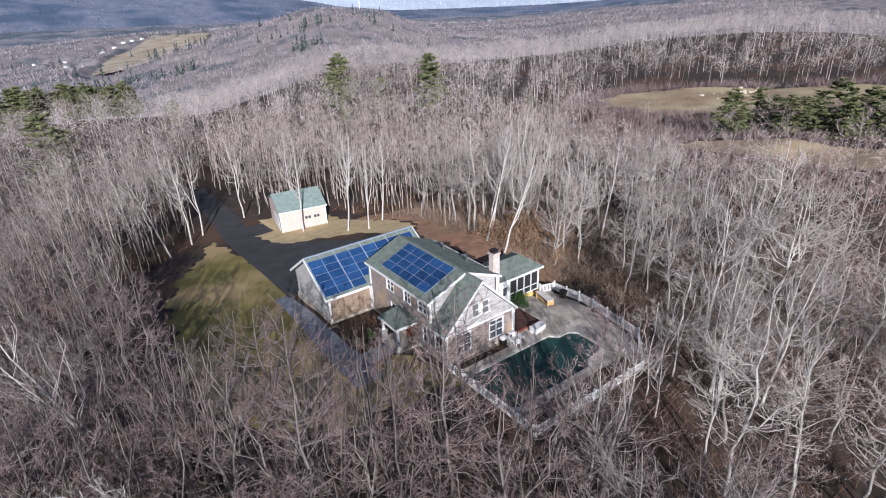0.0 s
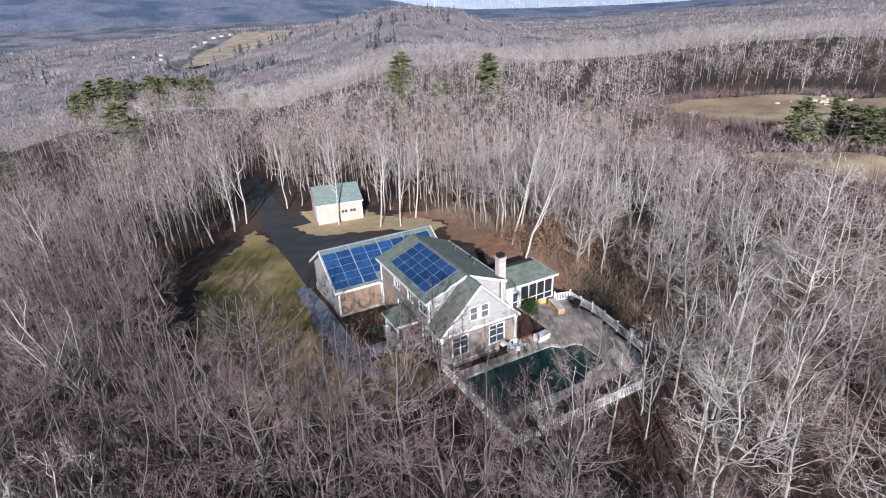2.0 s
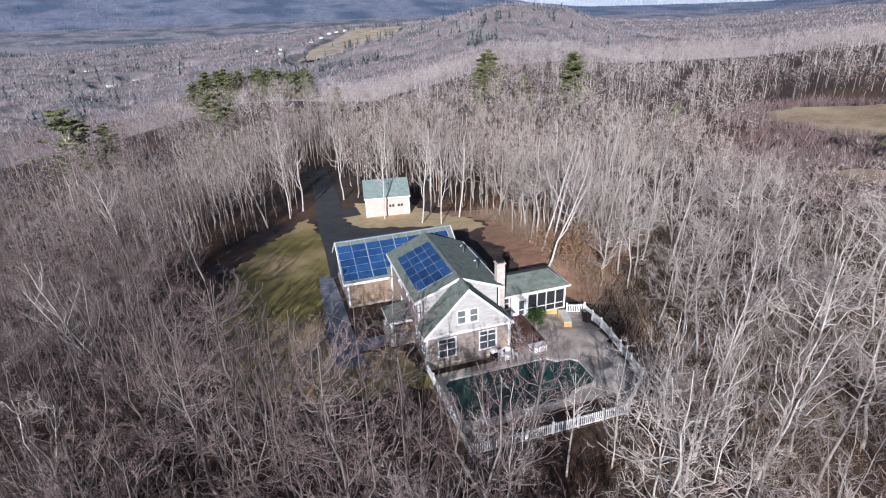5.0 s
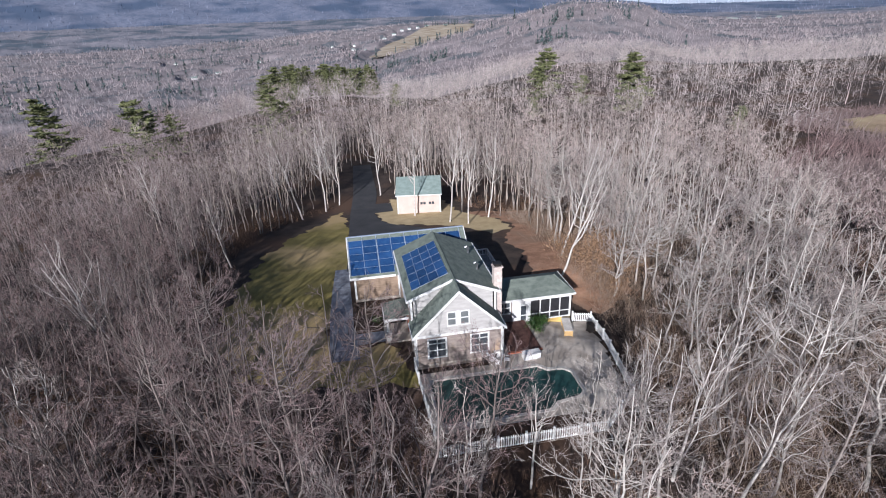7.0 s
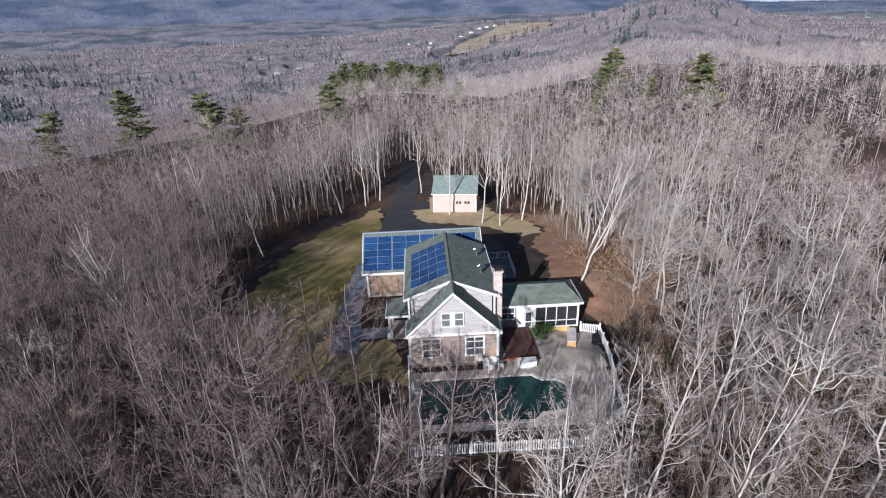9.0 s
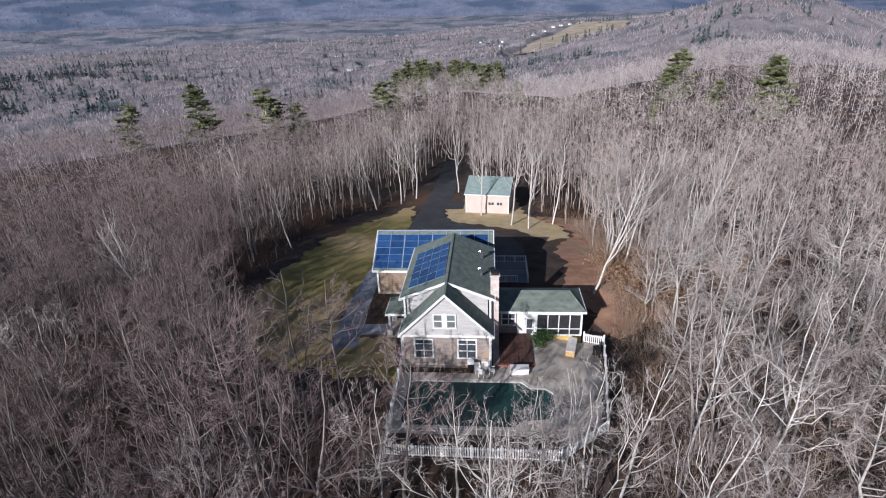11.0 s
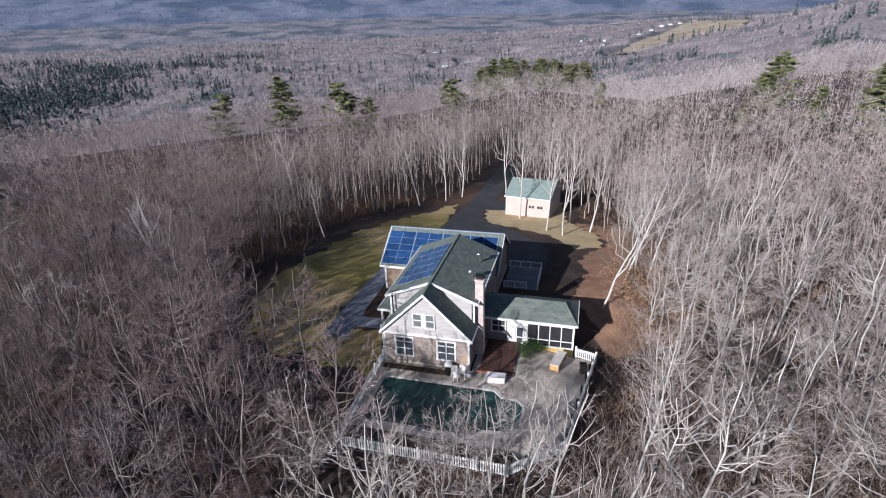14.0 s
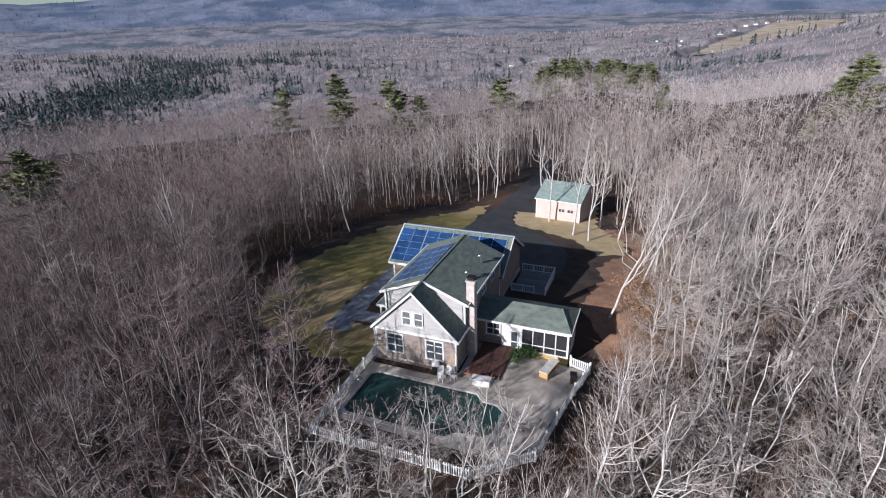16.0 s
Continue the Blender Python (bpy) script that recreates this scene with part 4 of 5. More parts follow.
for x, y, t in ((3.0, -0.7, 10), (3.75, -0.55, -25), (3.4, -1.35, 160), (4.35, -0.9, 80)):
    chair_at(x, y, t)
grill = thing("grill", "pale covered barbecue grill by the house wall", "grill", at=pose(2.35, -0.35, 0.06, 0, 0, 5))
part("cart", Mesh().box(-0.3, -0.25, 0.1, 0.3, 0.25, 0.8, None, 0.04), DARK_METAL, grill)
part("hood", Mesh().box(-0.34, -0.28, 0.8, 0.34, 0.28, 1.02, None, 0.08).box(-0.28, -0.2, 1.02, 0.28, 0.2, 1.1, None, 0.08), PLASTIC, grill)
for sx in (-0.25, 0.25):
    part("wheel", Mesh().tube([(sx - 0.03, 0, 0.1), (sx + 0.03, 0, 0.1)], [0.1, 0.1], 10), DARK_METAL, grill)
meter = thing("heat_pump", "white outdoor heat pump unit beside the gable window", "heat pump", at=pose(3.75, 0.05, 0.12))
part("casing", Mesh().box(-0.4, -0.18, 0.0, 0.4, 0.18, 0.75, None, 0.03), PLASTIC, meter)
part("fan_grille", Mesh().tube([(-0.08, -0.18, 0.38), (-0.08, -0.2, 0.38)], [0.27, 0.27], 16), DARK_METAL, meter)

z0 = float(land(12.4, 3.6)) + 0.07
play = thing("timber_table", "long weathered timber work table with a yellow end", "table", at=pose(12.3, 3.3, z0, 0, 0, -14))
part("tabletop", Mesh().box(-0.45, -1.0, 0.82, 0.45, 1.6, 0.9, None, 0.04), LICHEN, play, "weathered grey top")
part("end_panel", Mesh().box(-0.42, -0.98, 0.25, 0.42, -0.9, 0.82), WOOD, play, "golden timber end panel")
for sx in (-0.38, 0.38):
    for sy in (-0.92, 1.5):
        part("leg", Mesh().box(sx - 0.05, sy - 0.05, 0, sx + 0.05, sy + 0.05, 0.82), WOOD, play)
part("shelf", Mesh().box(-0.4, -0.9, 0.3, 0.4, 1.5, 0.36), WOOD, play)
z0 = float(land(15.0, 2.6)) + 0.07
bin_ = thing("waste_bin", "dark wheeled waste bin against the white fence", "bin", at=pose(14.75, 2.9, z0, 0, 0, 10))
part("bin_body", Mesh().add([(-0.24, -0.28, 0.05), (0.24, -0.28, 0.05), (0.24, 0.28, 0.05), (-0.24, 0.28, 0.05), (-0.3, -0.36, 0.95), (0.3, -0.36, 0.95), (0.3, 0.36, 0.95), (-0.3, 0.36, 0.95)], [(3, 2, 1, 0), (4, 5, 6, 7), (0, 1, 5, 4), (1, 2, 6, 5), (2, 3, 7, 6), (3, 0, 4, 7)]), DARK_METAL, bin_)
part("lid", Mesh().box(-0.32, -0.38, 0.95, 0.32, 0.4, 1.02, None, 0.05), DARK_METAL, bin_)
for sx in (-0.27, 0.27):
    part("wheel", Mesh().tube([(sx - 0.03, 0.28, 0.1), (sx + 0.03, 0.28, 0.1)], [0.1, 0.1], 10), DARK_METAL, bin_)

# ---- trees ----
def frustums(segs, sides):
    """Tapered open tubes from rows of p0, p1, r0, r1 as triangles, all at once."""
    segs = np.array(segs, float)
    p0, p1, r0, r1 = segs[:, 0:3], segs[:, 3:6], segs[:, 6:7], segs[:, 7:8]
    d = p1 - p0
    d /= np.linalg.norm(d, axis=1, keepdims=True) + 1e-9
    ref = np.where(np.abs(d[:, 2:3]) > 0.9, np.array([[1.0, 0, 0]]), np.array([[0, 0, 1.0]]))
    u = np.cross(d, ref)
    u /= np.linalg.norm(u, axis=1, keepdims=True) + 1e-9
    w = np.cross(d, u)
    v, f = [], []
    for s in range(sides):
        a = 2 * math.pi * s / sides
        o = u * math.cos(a) + w * math.sin(a)
        v += [p0 + o * r0, p1 + o * r1]
    v = np.stack(v, 1)
    k = 2 * sides
    for s in range(sides):
        a, b, c, e = 2 * s, 2 * s + 1, (2 * s + 2) % k, (2 * s + 3) % k
        f += [(a, c, e), (a, e, b)]
    f = (np.arange(len(segs)) * k)[:, None, None] + np.array(f)[None]
    return v.reshape(-1, 3), f.reshape(-1, 3)


def slivers(segs):
    """Twigs: one thin flat triangle each."""
    segs = np.array(segs, float)
    p0, p1, r = segs[:, 0:3], segs[:, 3:6], segs[:, 6:7]
    d = p1 - p0
    side = np.cross(d, np.random.default_rng(5).normal(size=d.shape))
    side /= np.linalg.norm(side, axis=1, keepdims=True) + 1e-9
    v = np.stack([p0 - side * r, p0 + side * r, p1], 1).reshape(-1, 3)
    return v, np.arange(len(v)).reshape(-1, 3)


def joined(*sets):
    v, f, k = [], [], 0
    for a, b in sets:
        v.append(a)
        f.append(b + k)
        k += len(a)
    return np.concatenate(v), np.concatenate(f)


def grow(seed, height, limbs=24, kids=7, twigs=8, base=0.34, width=0.27, leaders=1, stout=0.0095, lean=0.04, curl=0.042, steep=0.55, bend=(4, 3), twig_size=1.0, limb_size=1.0):
    """A bare tree: one trunk, forking into leaders, whose limbs rise to the shell of a rounded crown; limbs fan into twigs."""
    rg = np.random.default_rng(seed)
    trunk, limb, twig = [], [], []
    crown, half = height * (base + 1.0) / 2, height * (1.0 - base) / 2

    def arc(p, c, q, r0, r1, n, out, wander):
        """A tapered curve from p towards c and on to q; gives its points, directions and radii."""
        pts, size = [], np.linalg.norm(q - p)
        for i in range(n + 1):
            u = i / n
            x = p * (1 - u) ** 2 + c * 2 * u * (1 - u) + q * u * u
            if 0 < i < n:
                x = x + rg.normal(size=3) * size * wander
            pts.append((x, r0 + (r1 - r0) * u))
        for (x, ra), (y, rb) in zip(pts, pts[1:]):
            out.append((*x, *y, ra, rb))
        return pts

    def at(pts, u):
        s = min(u, 0.999) * (len(pts) - 1)
        i = int(s)
        (x, ra), (y, rb) = pts[i], pts[i + 1]
        d = y - x
        return x + d * (s - i), d / (np.linalg.norm(d) + 1e-9), ra + (rb - ra) * (s - i)

    foot, top = np.array([0, 0, -0.5]), np.array([rg.normal() * lean, rg.normal() * lean, 0.96]) * height
    r0 = height * stout
    stems = [arc(foot, top * (0.5, 0.5, 0.5) + rg.normal(size=3) * (0.02, 0.02, 0) * height, top, r0, height * 0.0016, 7, trunk, curl * 0.25)]
    turn = rg.uniform(0, 6.28)
    for k in range(leaders - 1):
        p, d, r = at(stems[0], rg.uniform(0.18, 0.42))
        a = turn + 6.28 * k / max(leaders - 1, 1) + rg.normal() * 0.4
        out = np.array([math.cos(a), math.sin(a), 0]) * height * width * rg.uniform(0.5, 0.85)
        q = np.array([0, 0, height * rg.uniform(0.84, 0.96)]) + out
        stems.append(arc(p, p + (q - p) * (0.75, 0.75, 0.4), q, r * 0.75, height * 0.0014, 5, trunk, curl * 0.5))
    for k in range(limbs):
        a, lift = 2.4 * k + rg.normal() * 0.35, rg.uniform(-0.75, 0.97)
        flat = math.sqrt(1 - lift * lift) * height * width * rg.uniform(0.65, 1.1)
        q = np.array([flat * math.cos(a), flat * math.sin(a), crown + lift * half * rg.uniform(0.85, 1.05)])
        stem = min(stems, key=lambda m: np.hypot(*(at(m, 0.75)[0] - q)[:2]) * rg.uniform(0.8, 1.2))
        away = np.hypot(*(at(stem, 0.6)[0] - q)[:2])
        z = q[2] - steep * away * rg.uniform(0.8, 1.3) - 0.04 * height
        lo, hi = stem[0][0][2], stem[-1][0][2]
        p, d, r = at(stem, float(np.clip((z - lo) / (hi - lo), 0.12, 0.97)))
        lp = arc(p, p + (q - p) * (0.7, 0.7, 0.33), q, min(r * 0.6, height * 0.0034 * limb_size), height * 0.0009, bend[0], limb, curl)
        size = np.linalg.norm(q - p)
        for _ in range(kids):
            u = rg.uniform(0.25, 1.0)
            p2, d2, r2 = at(lp, u)
            side = rg.normal(size=3)
            side -= d2 * side.dot(d2)
            d2 = d2 * 0.8 + side / (np.linalg.norm(side) + 1e-9) * rg.uniform(0.5, 1.1) + np.array([0, 0, 0.14])
            l2 = (0.22 * size + 0.035 * height) * rg.uniform(0.6, 1.25) * (1.15 - 0.4 * u)
            q2 = p2 + d2 / np.linalg.norm(d2) * l2
            kp = arc(p2, (p2 + q2) / 2 + rg.normal(size=3) * l2 * 0.1, q2, min(r2 * 0.75, height * 0.0014 * twig_size), height * 0.0007 * twig_size, bend[1], twig, curl)
            for _ in range(twigs):
                p3, d3, r3 = at(kp, rg.uniform(0.1, 1.0))
                side = rg.normal(size=3)
                d3 = d3 * 0.85 + side / (np.linalg.norm(side) + 1e-9) * 0.9 + np.array([0, 0, 0.12])
                q3 = p3 + d3 / np.linalg.norm(d3) * l2 * rg.uniform(0.3, 0.65)
                twig.append((*p3, *q3, height * 0.00062 * twig_size, 0))
    return trunk, limb, twig


def tree_meshes(name, seed, bark, twig_mat, **kw):
    t, l, w = grow(seed, **kw)
    return array_mesh("trunk", *joined(frustums(t, 7), frustums(l, 4)), bark), array_mesh("crown", *slivers(w), twig_mat)


def plant(name, meshes, label, category, group, m):
    ob = thing(name, label, category, group, at=m)
    part("trunk", meshes[0], None, ob)
    part("crown", meshes[1], None, ob)
    return ob


SHAPES = [(15, 0.36, 0.25, 1), (13, 0.28, 0.31, 3), (16, 0.42, 0.22, 1), (12.5, 0.24, 0.34, 4), (14, 0.32, 0.28, 2), (11.5, 0.25, 0.33, 3)]
HARD = [tree_meshes("hardwood", 10 + k, BARK, TWIGS, height=h, base=ba, width=wi, leaders=le, limbs=30, kids=7, twigs=9, twig_size=1.2, stout=0.011) for k, (h, ba, wi, le) in enumerate(SHAPES)]


def recoloured(meshes, *mats):
    out = []
    for me, mat in zip(meshes, mats):
        me = me.copy()
        me.materials[0] = mat
        out.append(me)
    return tuple(out)


MAPLE = [recoloured(m, DARK_BARK, RED_TWIGS) for m in HARD]
ASH = [recoloured(m, PALE_BARK, PALE_TWIGS) for m in HARD]
PALE = [tree_meshes("pale", 40 + k, LICHEN, LICHEN_TWIGS, height=h, limbs=32, kids=8, twigs=8, base=0.32, width=0.28, leaders=le, stout=0.0078, curl=0.05, steep=0.45, bend=(5, 3), twig_size=1.1, limb_size=0.72) for k, (h, le) in enumerate(((14, 3), (16, 2), (12, 3)))]
WHITE = [tree_meshes("birch", 60 + k, BIRCH, BIRCH_TWIGS, height=h, limbs=17, kids=5, twigs=6, base=0.46, width=0.17, leaders=le, stout=0.0095, lean=0.05, curl=0.03, steep=1.3) for k, (h, le) in enumerate([(17, 1), (18, 2), (15, 1), (16, 3)])]
place = np.random.default_rng(77)


def stand(x, y, sink=0.1):
    return float(land(x, y)) - sink


# white birches at the edge of the clearing: x, y, kind, height scale, lean towards x and y in degrees, turn
BIRCHES = [(12.2, -16.8, 0, 0.8, 8, 0, 200), (14.6, -20.2, 1, 0.78, 10, -2, 90), (18.0, -12.6, 0, 0.85, 9, 0, 310), (1.8, -15.4, 0, 0.6, 2, 0, 20), (9.5, -12.9, 2, 0.62, 3, 0, 60), (5.4, -15.8, 2, 0.5, -6, 0, 130), (16.6, 15.6, 1, 0.9, 15, -4, 20), (19.0, 21.6, 0, 1.0, 14, 0, 60), (22.2, 24.4, 2, 1.1, 12, 0, 10), (-18.4, 57.8, 0, 0.98, -12, 2, 40), (-14.2, 62.6, 2, 1.1, -6, 0, 130), (2.6, 52.4, 0, 1.0, 0, 0, 80),
           (-2.6, 70, 1, 0.95, -3, 0, 10), (7.9, 45.6, 2, 1.15, 3, 0, 60), (10.8, 43.2, 3, 0.95, 5, 2, 150), (6.5, 67, 0, 1.05, 0, 0, 210), (-11.5, 66, 3, 1.0, -4, 0, 300), (11.5, 52, 0, 1.0, 2, 0, 20),
           (-27, 33, 2, 0.8, -6, 0, 15), (-13.5, 79, 0, 1.0, -3, 0, 99), (15, 46, 2, 1.1, 4, 0, 170), (27, 30, 0, 0.95, 10, 0, 77), (30, 23, 2, 1.05, 8, 0, 33),
           (-30.5, 4.4, 1, 0.9, -16, 4, 250), (33, 12, 0, 0.9, 10, 0, 12), (25, 12, 2, 0.9, 8, 0, 260), (36, 33, 1, 1.0, 6, 0, 140), (-39, 46, 0, 1.0, -5, 0, 66), (30, 40, 0, 1.0, 5, 0, 5), (-22, 61, 2, 1.0, -6, 0, 35)]
for x, y, k, s, lx, ly, turn in BIRCHES:
    plant("birch_tree", WHITE[k], "white-barked birch tree with bare pale branches", "tree", "birches round the clearing", pose(x, y, stand(x, y), -ly, lx, 0) @ pose(0, 0, 0, 0, 0, turn) @ Matrix.Scale(s, 4))
# pale, lichen-covered trees standing in front of the terrace
PALES = [(7.0, -13.8, 2, 0.8, 110), (-3.6, -16.4, 0, 0.8, 160), (10.2, -18.4, 0, 1.0, 0), (11.1, -13.7, 2, 0.95, 70), (21.2, -16.5, 1, 1.0, 140), (3.4, -23, 1, 1.0, 200), (5.7, -20.2, 2, 1.05, 250), (27, -8, 0, 1.0, 30), (31, -15, 1, 0.95, 310), (26, 3, 2, 1.1, 95), (34, -2, 0, 1.0, 15), (38, 8, 1, 0.9, 222), (30, 14, 0, 1.0, 130), (24, 8.5, 1, 0.85, 45), (37, 21, 2, 1.15, 10), (29, 24, 0, 0.95, 75), (43, -6, 1, 1.0, 160), (22.5, -3, 2, 1.0, 205), (46, 12, 0, 1.0, 300), (-33, -8, 2, 1.0, 60)]
for x, y, k, s, turn in PALES:
    plant("pale_tree", PALE[k], "bare tree with pale lichen-covered limbs", "tree", "pale trees before the terrace", pose(x, y, stand(x, y), 0, 0, turn) @ Matrix.Scale(s, 4))

planted = []
# tall maples before the lawn, whose trunks draw long shadows over it
for k, (x, y, s) in enumerate([(-13.7, -13.3, 1.0), (-17, -8.6, 0.95), (-20.2, -5.6, 1.0), (-23.4, -2.6, 1.05), (-25.4, -8, 1.0), (-19.2, -13, 1.05), (-14.6, -7.4, 0.8), (-11.4, -9.2, 0.72), (-22.3, -11, 0.95), (-27.2, 2.0, 1.0), (-28.4, 7.5, 1.0), (-16.4, -17.5, 1.0), (-9.2, -14.8, 0.75), (-26, -15, 1.0), (-21.5, -0.6, 0.9), (-24.6, 1.4, 1.0), (-18.6, -3.4, 0.82)]):
    plant("bare_tree", MAPLE[k % 6], "bare maple with dark reddish-grey twigs in winter woods", "tree", "bare trees round the clearing", pose(x, y, stand(x, y), 0, 0, 67 * k) @ Matrix.Scale(s, 4))
    planted.append((x, y))
# grey hardwoods on the slope below the terrace
for k, (x, y, s) in enumerate([(15, -25.5, 0.85), (19.2, -21.5, 0.9), (22.5, -26.5, 0.85), (11.4, -23.5, 0.8), (26.4, -21.8, 0.9), (18.2, -29, 0.8), (16.2, -17.2, 0.8), (24.5, -13.5, 0.9)]):
    plant("bare_tree", HARD[(k * 5 + 1) % 6], "bare grey-brown hardwood tree in winter woods", "tree", "bare trees round the clearing", pose(x, y, stand(x, y), 0, 0, 83 * k) @ Matrix.Scale(s, 4))
    planted.append((x, y))
taken = [(b[0], b[1]) for b in BIRCHES] + [(p[0], p[1]) for p in PALES] + planted


def scatter(n, x0, y0, x1, y1, gap, ok, seed):
    """Points at least a gap apart, by a grid with jitter."""
    rg = np.random.default_rng(seed)
    gx, gy = np.meshgrid(np.arange(x0, x1, gap), np.arange(y0, y1, gap))
    p = np.stack([gx.ravel(), gy.ravel()], -1) + rg.uniform(-0.46, 0.46, (gx.size, 2)) * gap
    p = p[ok(p[:, 0], p[:, 1])]
    rg.shuffle(p)
    return p[:n]


def from_clearing(x, y):
    """Distance to the clearing's edge, nought inside."""
    d = np.full(np.shape(x), 1e9)
    k = len(CLEARING)
    for i in range(k):
        a, b = np.array(CLEARING[i], float), np.array(CLEARING[(i + 1) % k], float)
        s = np.clip(((x - a[0]) * (b - a)[0] + (y - a[1]) * (b - a)[1]) / ((b - a) @ (b - a)), 0, 1)
        d = np.minimum(d, np.hypot(x - a[0] - s * (b - a)[0], y - a[1] - s * (b - a)[1]))
    return np.where(inside(x, y, CLEARING), 0, d)


near = scatter(9999, -60, -40, 60, 104, 4.1, lambda x, y: (from_clearing(x, y) > 1.2) & (np.hypot(x, y - 4) < 46), 3)
near = near[np.argsort(from_clearing(near[:, 0], near[:, 1]))]
solo, others = near[:266], near[266:]
for x, y in solo:
    if min((x - a) ** 2 + (y - b) ** 2 for a, b in taken) < 3 or (x > 14 and y < 22 and place.uniform() < 0.3) or (-2 < x < 18 and y < -12 and place.uniform() < 0.45):
        continue
    k = int(place.integers(len(HARD)))
    s = place.uniform(0.68, 1.12) * (0.88 if y < -8 and x > -4 else 1.0)
    west = place.uniform() < float(ease(-x, -16, 10))
    kin, label = (MAPLE, "bare maple with dark reddish-grey twigs in winter woods") if west else (ASH, "bare pale-grey hardwood tree in winter woods")
    if place.uniform() < 0.25:
        kin, label = HARD, "bare grey-brown hardwood tree in winter woods"
    plant("bare_tree", kin[k], label, "tree", "bare trees round the clearing", pose(x, y, stand(x, y), place.uniform(-4, 4), place.uniform(-4, 4), place.uniform(0, 360)) @ Matrix.Scale(s, 4))


def wood_model(seed, height, leaders, limbs, kids, twigs, thick, width=0.28, base=0.36):
    t, l, w = grow(seed, height, limbs, kids, twigs, base=base, width=width, leaders=leaders, stout=0.0088, bend=(2, 1), twig_size=thick)
    stems = joined(frustums(t, 4), frustums(l, 3))
    return (*joined(stems, slivers(w)), len(stems[1]))


def spread_models(name, models, pts, mat, label, category, lo=0.62, hi=1.18, seed=1, sink=0.2, stem_mat=None):
    rg = np.random.default_rng(seed)
    kind = rg.integers(len(models), size=len(pts))
    vs, fs, stems, k = [], [], [], 0
    z = land(pts[:, 0], pts[:, 1]) - sink
    for m in range(len(models)):
        sel = pts[kind == m]
        if not len(sel):
            continue
        v, f = models[m][:2]
        if stem_mat:
            stems.append(np.tile(np.arange(len(f)) < models[m][2], len(sel)))
        a, s = rg.uniform(0, 6.283, len(sel)), rg.uniform(lo, hi, len(sel))
        c, q = np.cos(a) * s, np.sin(a) * s
        x = v[None, :, 0] * c[:, None] - v[None, :, 1] * q[:, None] + sel[:, None, 0]
        y = v[None, :, 0] * q[:, None] + v[None, :, 1] * c[:, None] + sel[:, None, 1]
        zz = v[None, :, 2] * s[:, None] * rg.uniform(0.9, 1.1, (len(sel), 1)) + z[kind == m][:, None]
        vs.append(np.stack([x, y, zz], -1).reshape(-1, 3))
        fs.append((f[None] + (np.arange(len(sel)) * len(v))[:, None, None] + k).reshape(-1, 3))
        k += len(vs[-1])
    me = array_mesh(name, np.concatenate(vs), np.concatenate(fs), mat)
    if stem_mat:
        me.materials.append(stem_mat)
        me.polygons.foreach_set("material_index", np.concatenate(stems).astype(np.int32))
    return tagged(new(name, me), label, category, kind="stuff")


# meadows: centre, half length, half width, and the turn of the long side in degrees
FIELDS = [(167, 55, 54, 30, -62), (100, 9, 30, 11, -71), (240, 1400, 560, 85, 71), (-60, 480, 34, 14, 10)]


def on_field(x, y, grow_by=1.0):
    r = np.zeros(np.shape(x), bool)
    for cx, cy, rx, ry, turn in FIELDS:
        c, s = math.cos(radians(turn)), math.sin(radians(turn))
        u, v = (x - cx) * c + (y - cy) * s, (y - cy) * c - (x - cx) * s
        r |= (u / rx) ** 2 + (v / ry) ** 2 < grow_by
    return r


def meadow_sightline(x, y):
    """Low brush between the meadows; tall trees left out to open the camera's view."""
    c, s = math.cos(radians(-62)), math.sin(radians(-62))
    u, v = (x - 128) * c + (y - 34) * s, (y - 34) * c - (x - 128) * s
    return ((u / 48) ** 2 + (v / 68) ** 2 < 1) & (from_clearing(x, y) > 35)


def overlooked(x, y):
    """The sector of land that lies before the drone on its whole way."""
    return (x + 40 < 3.9 * (y + 48)) & (30 - x < 2.0 * (y + 52))


def broom(seed, height, n, thick, low=0.35):
    """A slim trunk in a round crown of many fine twigs, for woods seen from afar."""
    rg = np.random.default_rng(seed)
    segs = [(0, 0, -1, 0.2, 0.2, height * 0.6, thick * 1.6, 0)]
    for _ in range(n):
        d = rg.normal(size=3)
        d /= np.linalg.norm(d)
        c = np.array([0, 0, 0.62 * height])
        p = c + d * (0.23, 0.23, 0.30) * height * rg.uniform(0.25, 0.85)
        q = p + (d * 0.7 + rg.normal(size=3) * 0.45 + (0, 0, 0.3)) * height * rg.uniform(0.07, 0.15)
        segs.append((*p, *q, thick * rg.uniform(0.3, 0.8), 0))
    return slivers(segs)


def near_woods(x, y):
    """The woods near enough to show each tree's limbs; the border is ragged."""
    ragged = 0.07 * np.sin(x * 0.09 + 1) * np.cos(y * 0.07) + 0.12 * np.sin(x * 37.1 + y * 91.7)
    return np.hypot((x - 7) / 92, (y - 45) / 98) + ragged < 1


MID = [wood_model(100 + k, h, le, 16, 5, 8, 1.4, wi) for k, (h, le, wi) in enumerate(((15, 1, 0.24), (14, 2, 0.28), (16, 1, 0.22), (13, 2, 0.30), (15, 1, 0.27), (12, 3, 0.32)))]
mid = scatter(1150, -100, -46, 116, 160, 5.0, lambda x, y: near_woods(x, y) & (from_clearing(x, y) > 1.5) & (np.hypot(x, y - 4) >= 46) & ~on_field(x, y) & ~meadow_sightline(x, y) & overlooked(x, y), 8)
thick = scatter(190, -62, -34, -12, 34, 4.1, lambda x, y: from_clearing(x, y) > 1.5, 28)
mid = np.concatenate([others, mid])
west = mid[:, 0] + np.random.default_rng(2).normal(size=len(mid)) * 8 < -4
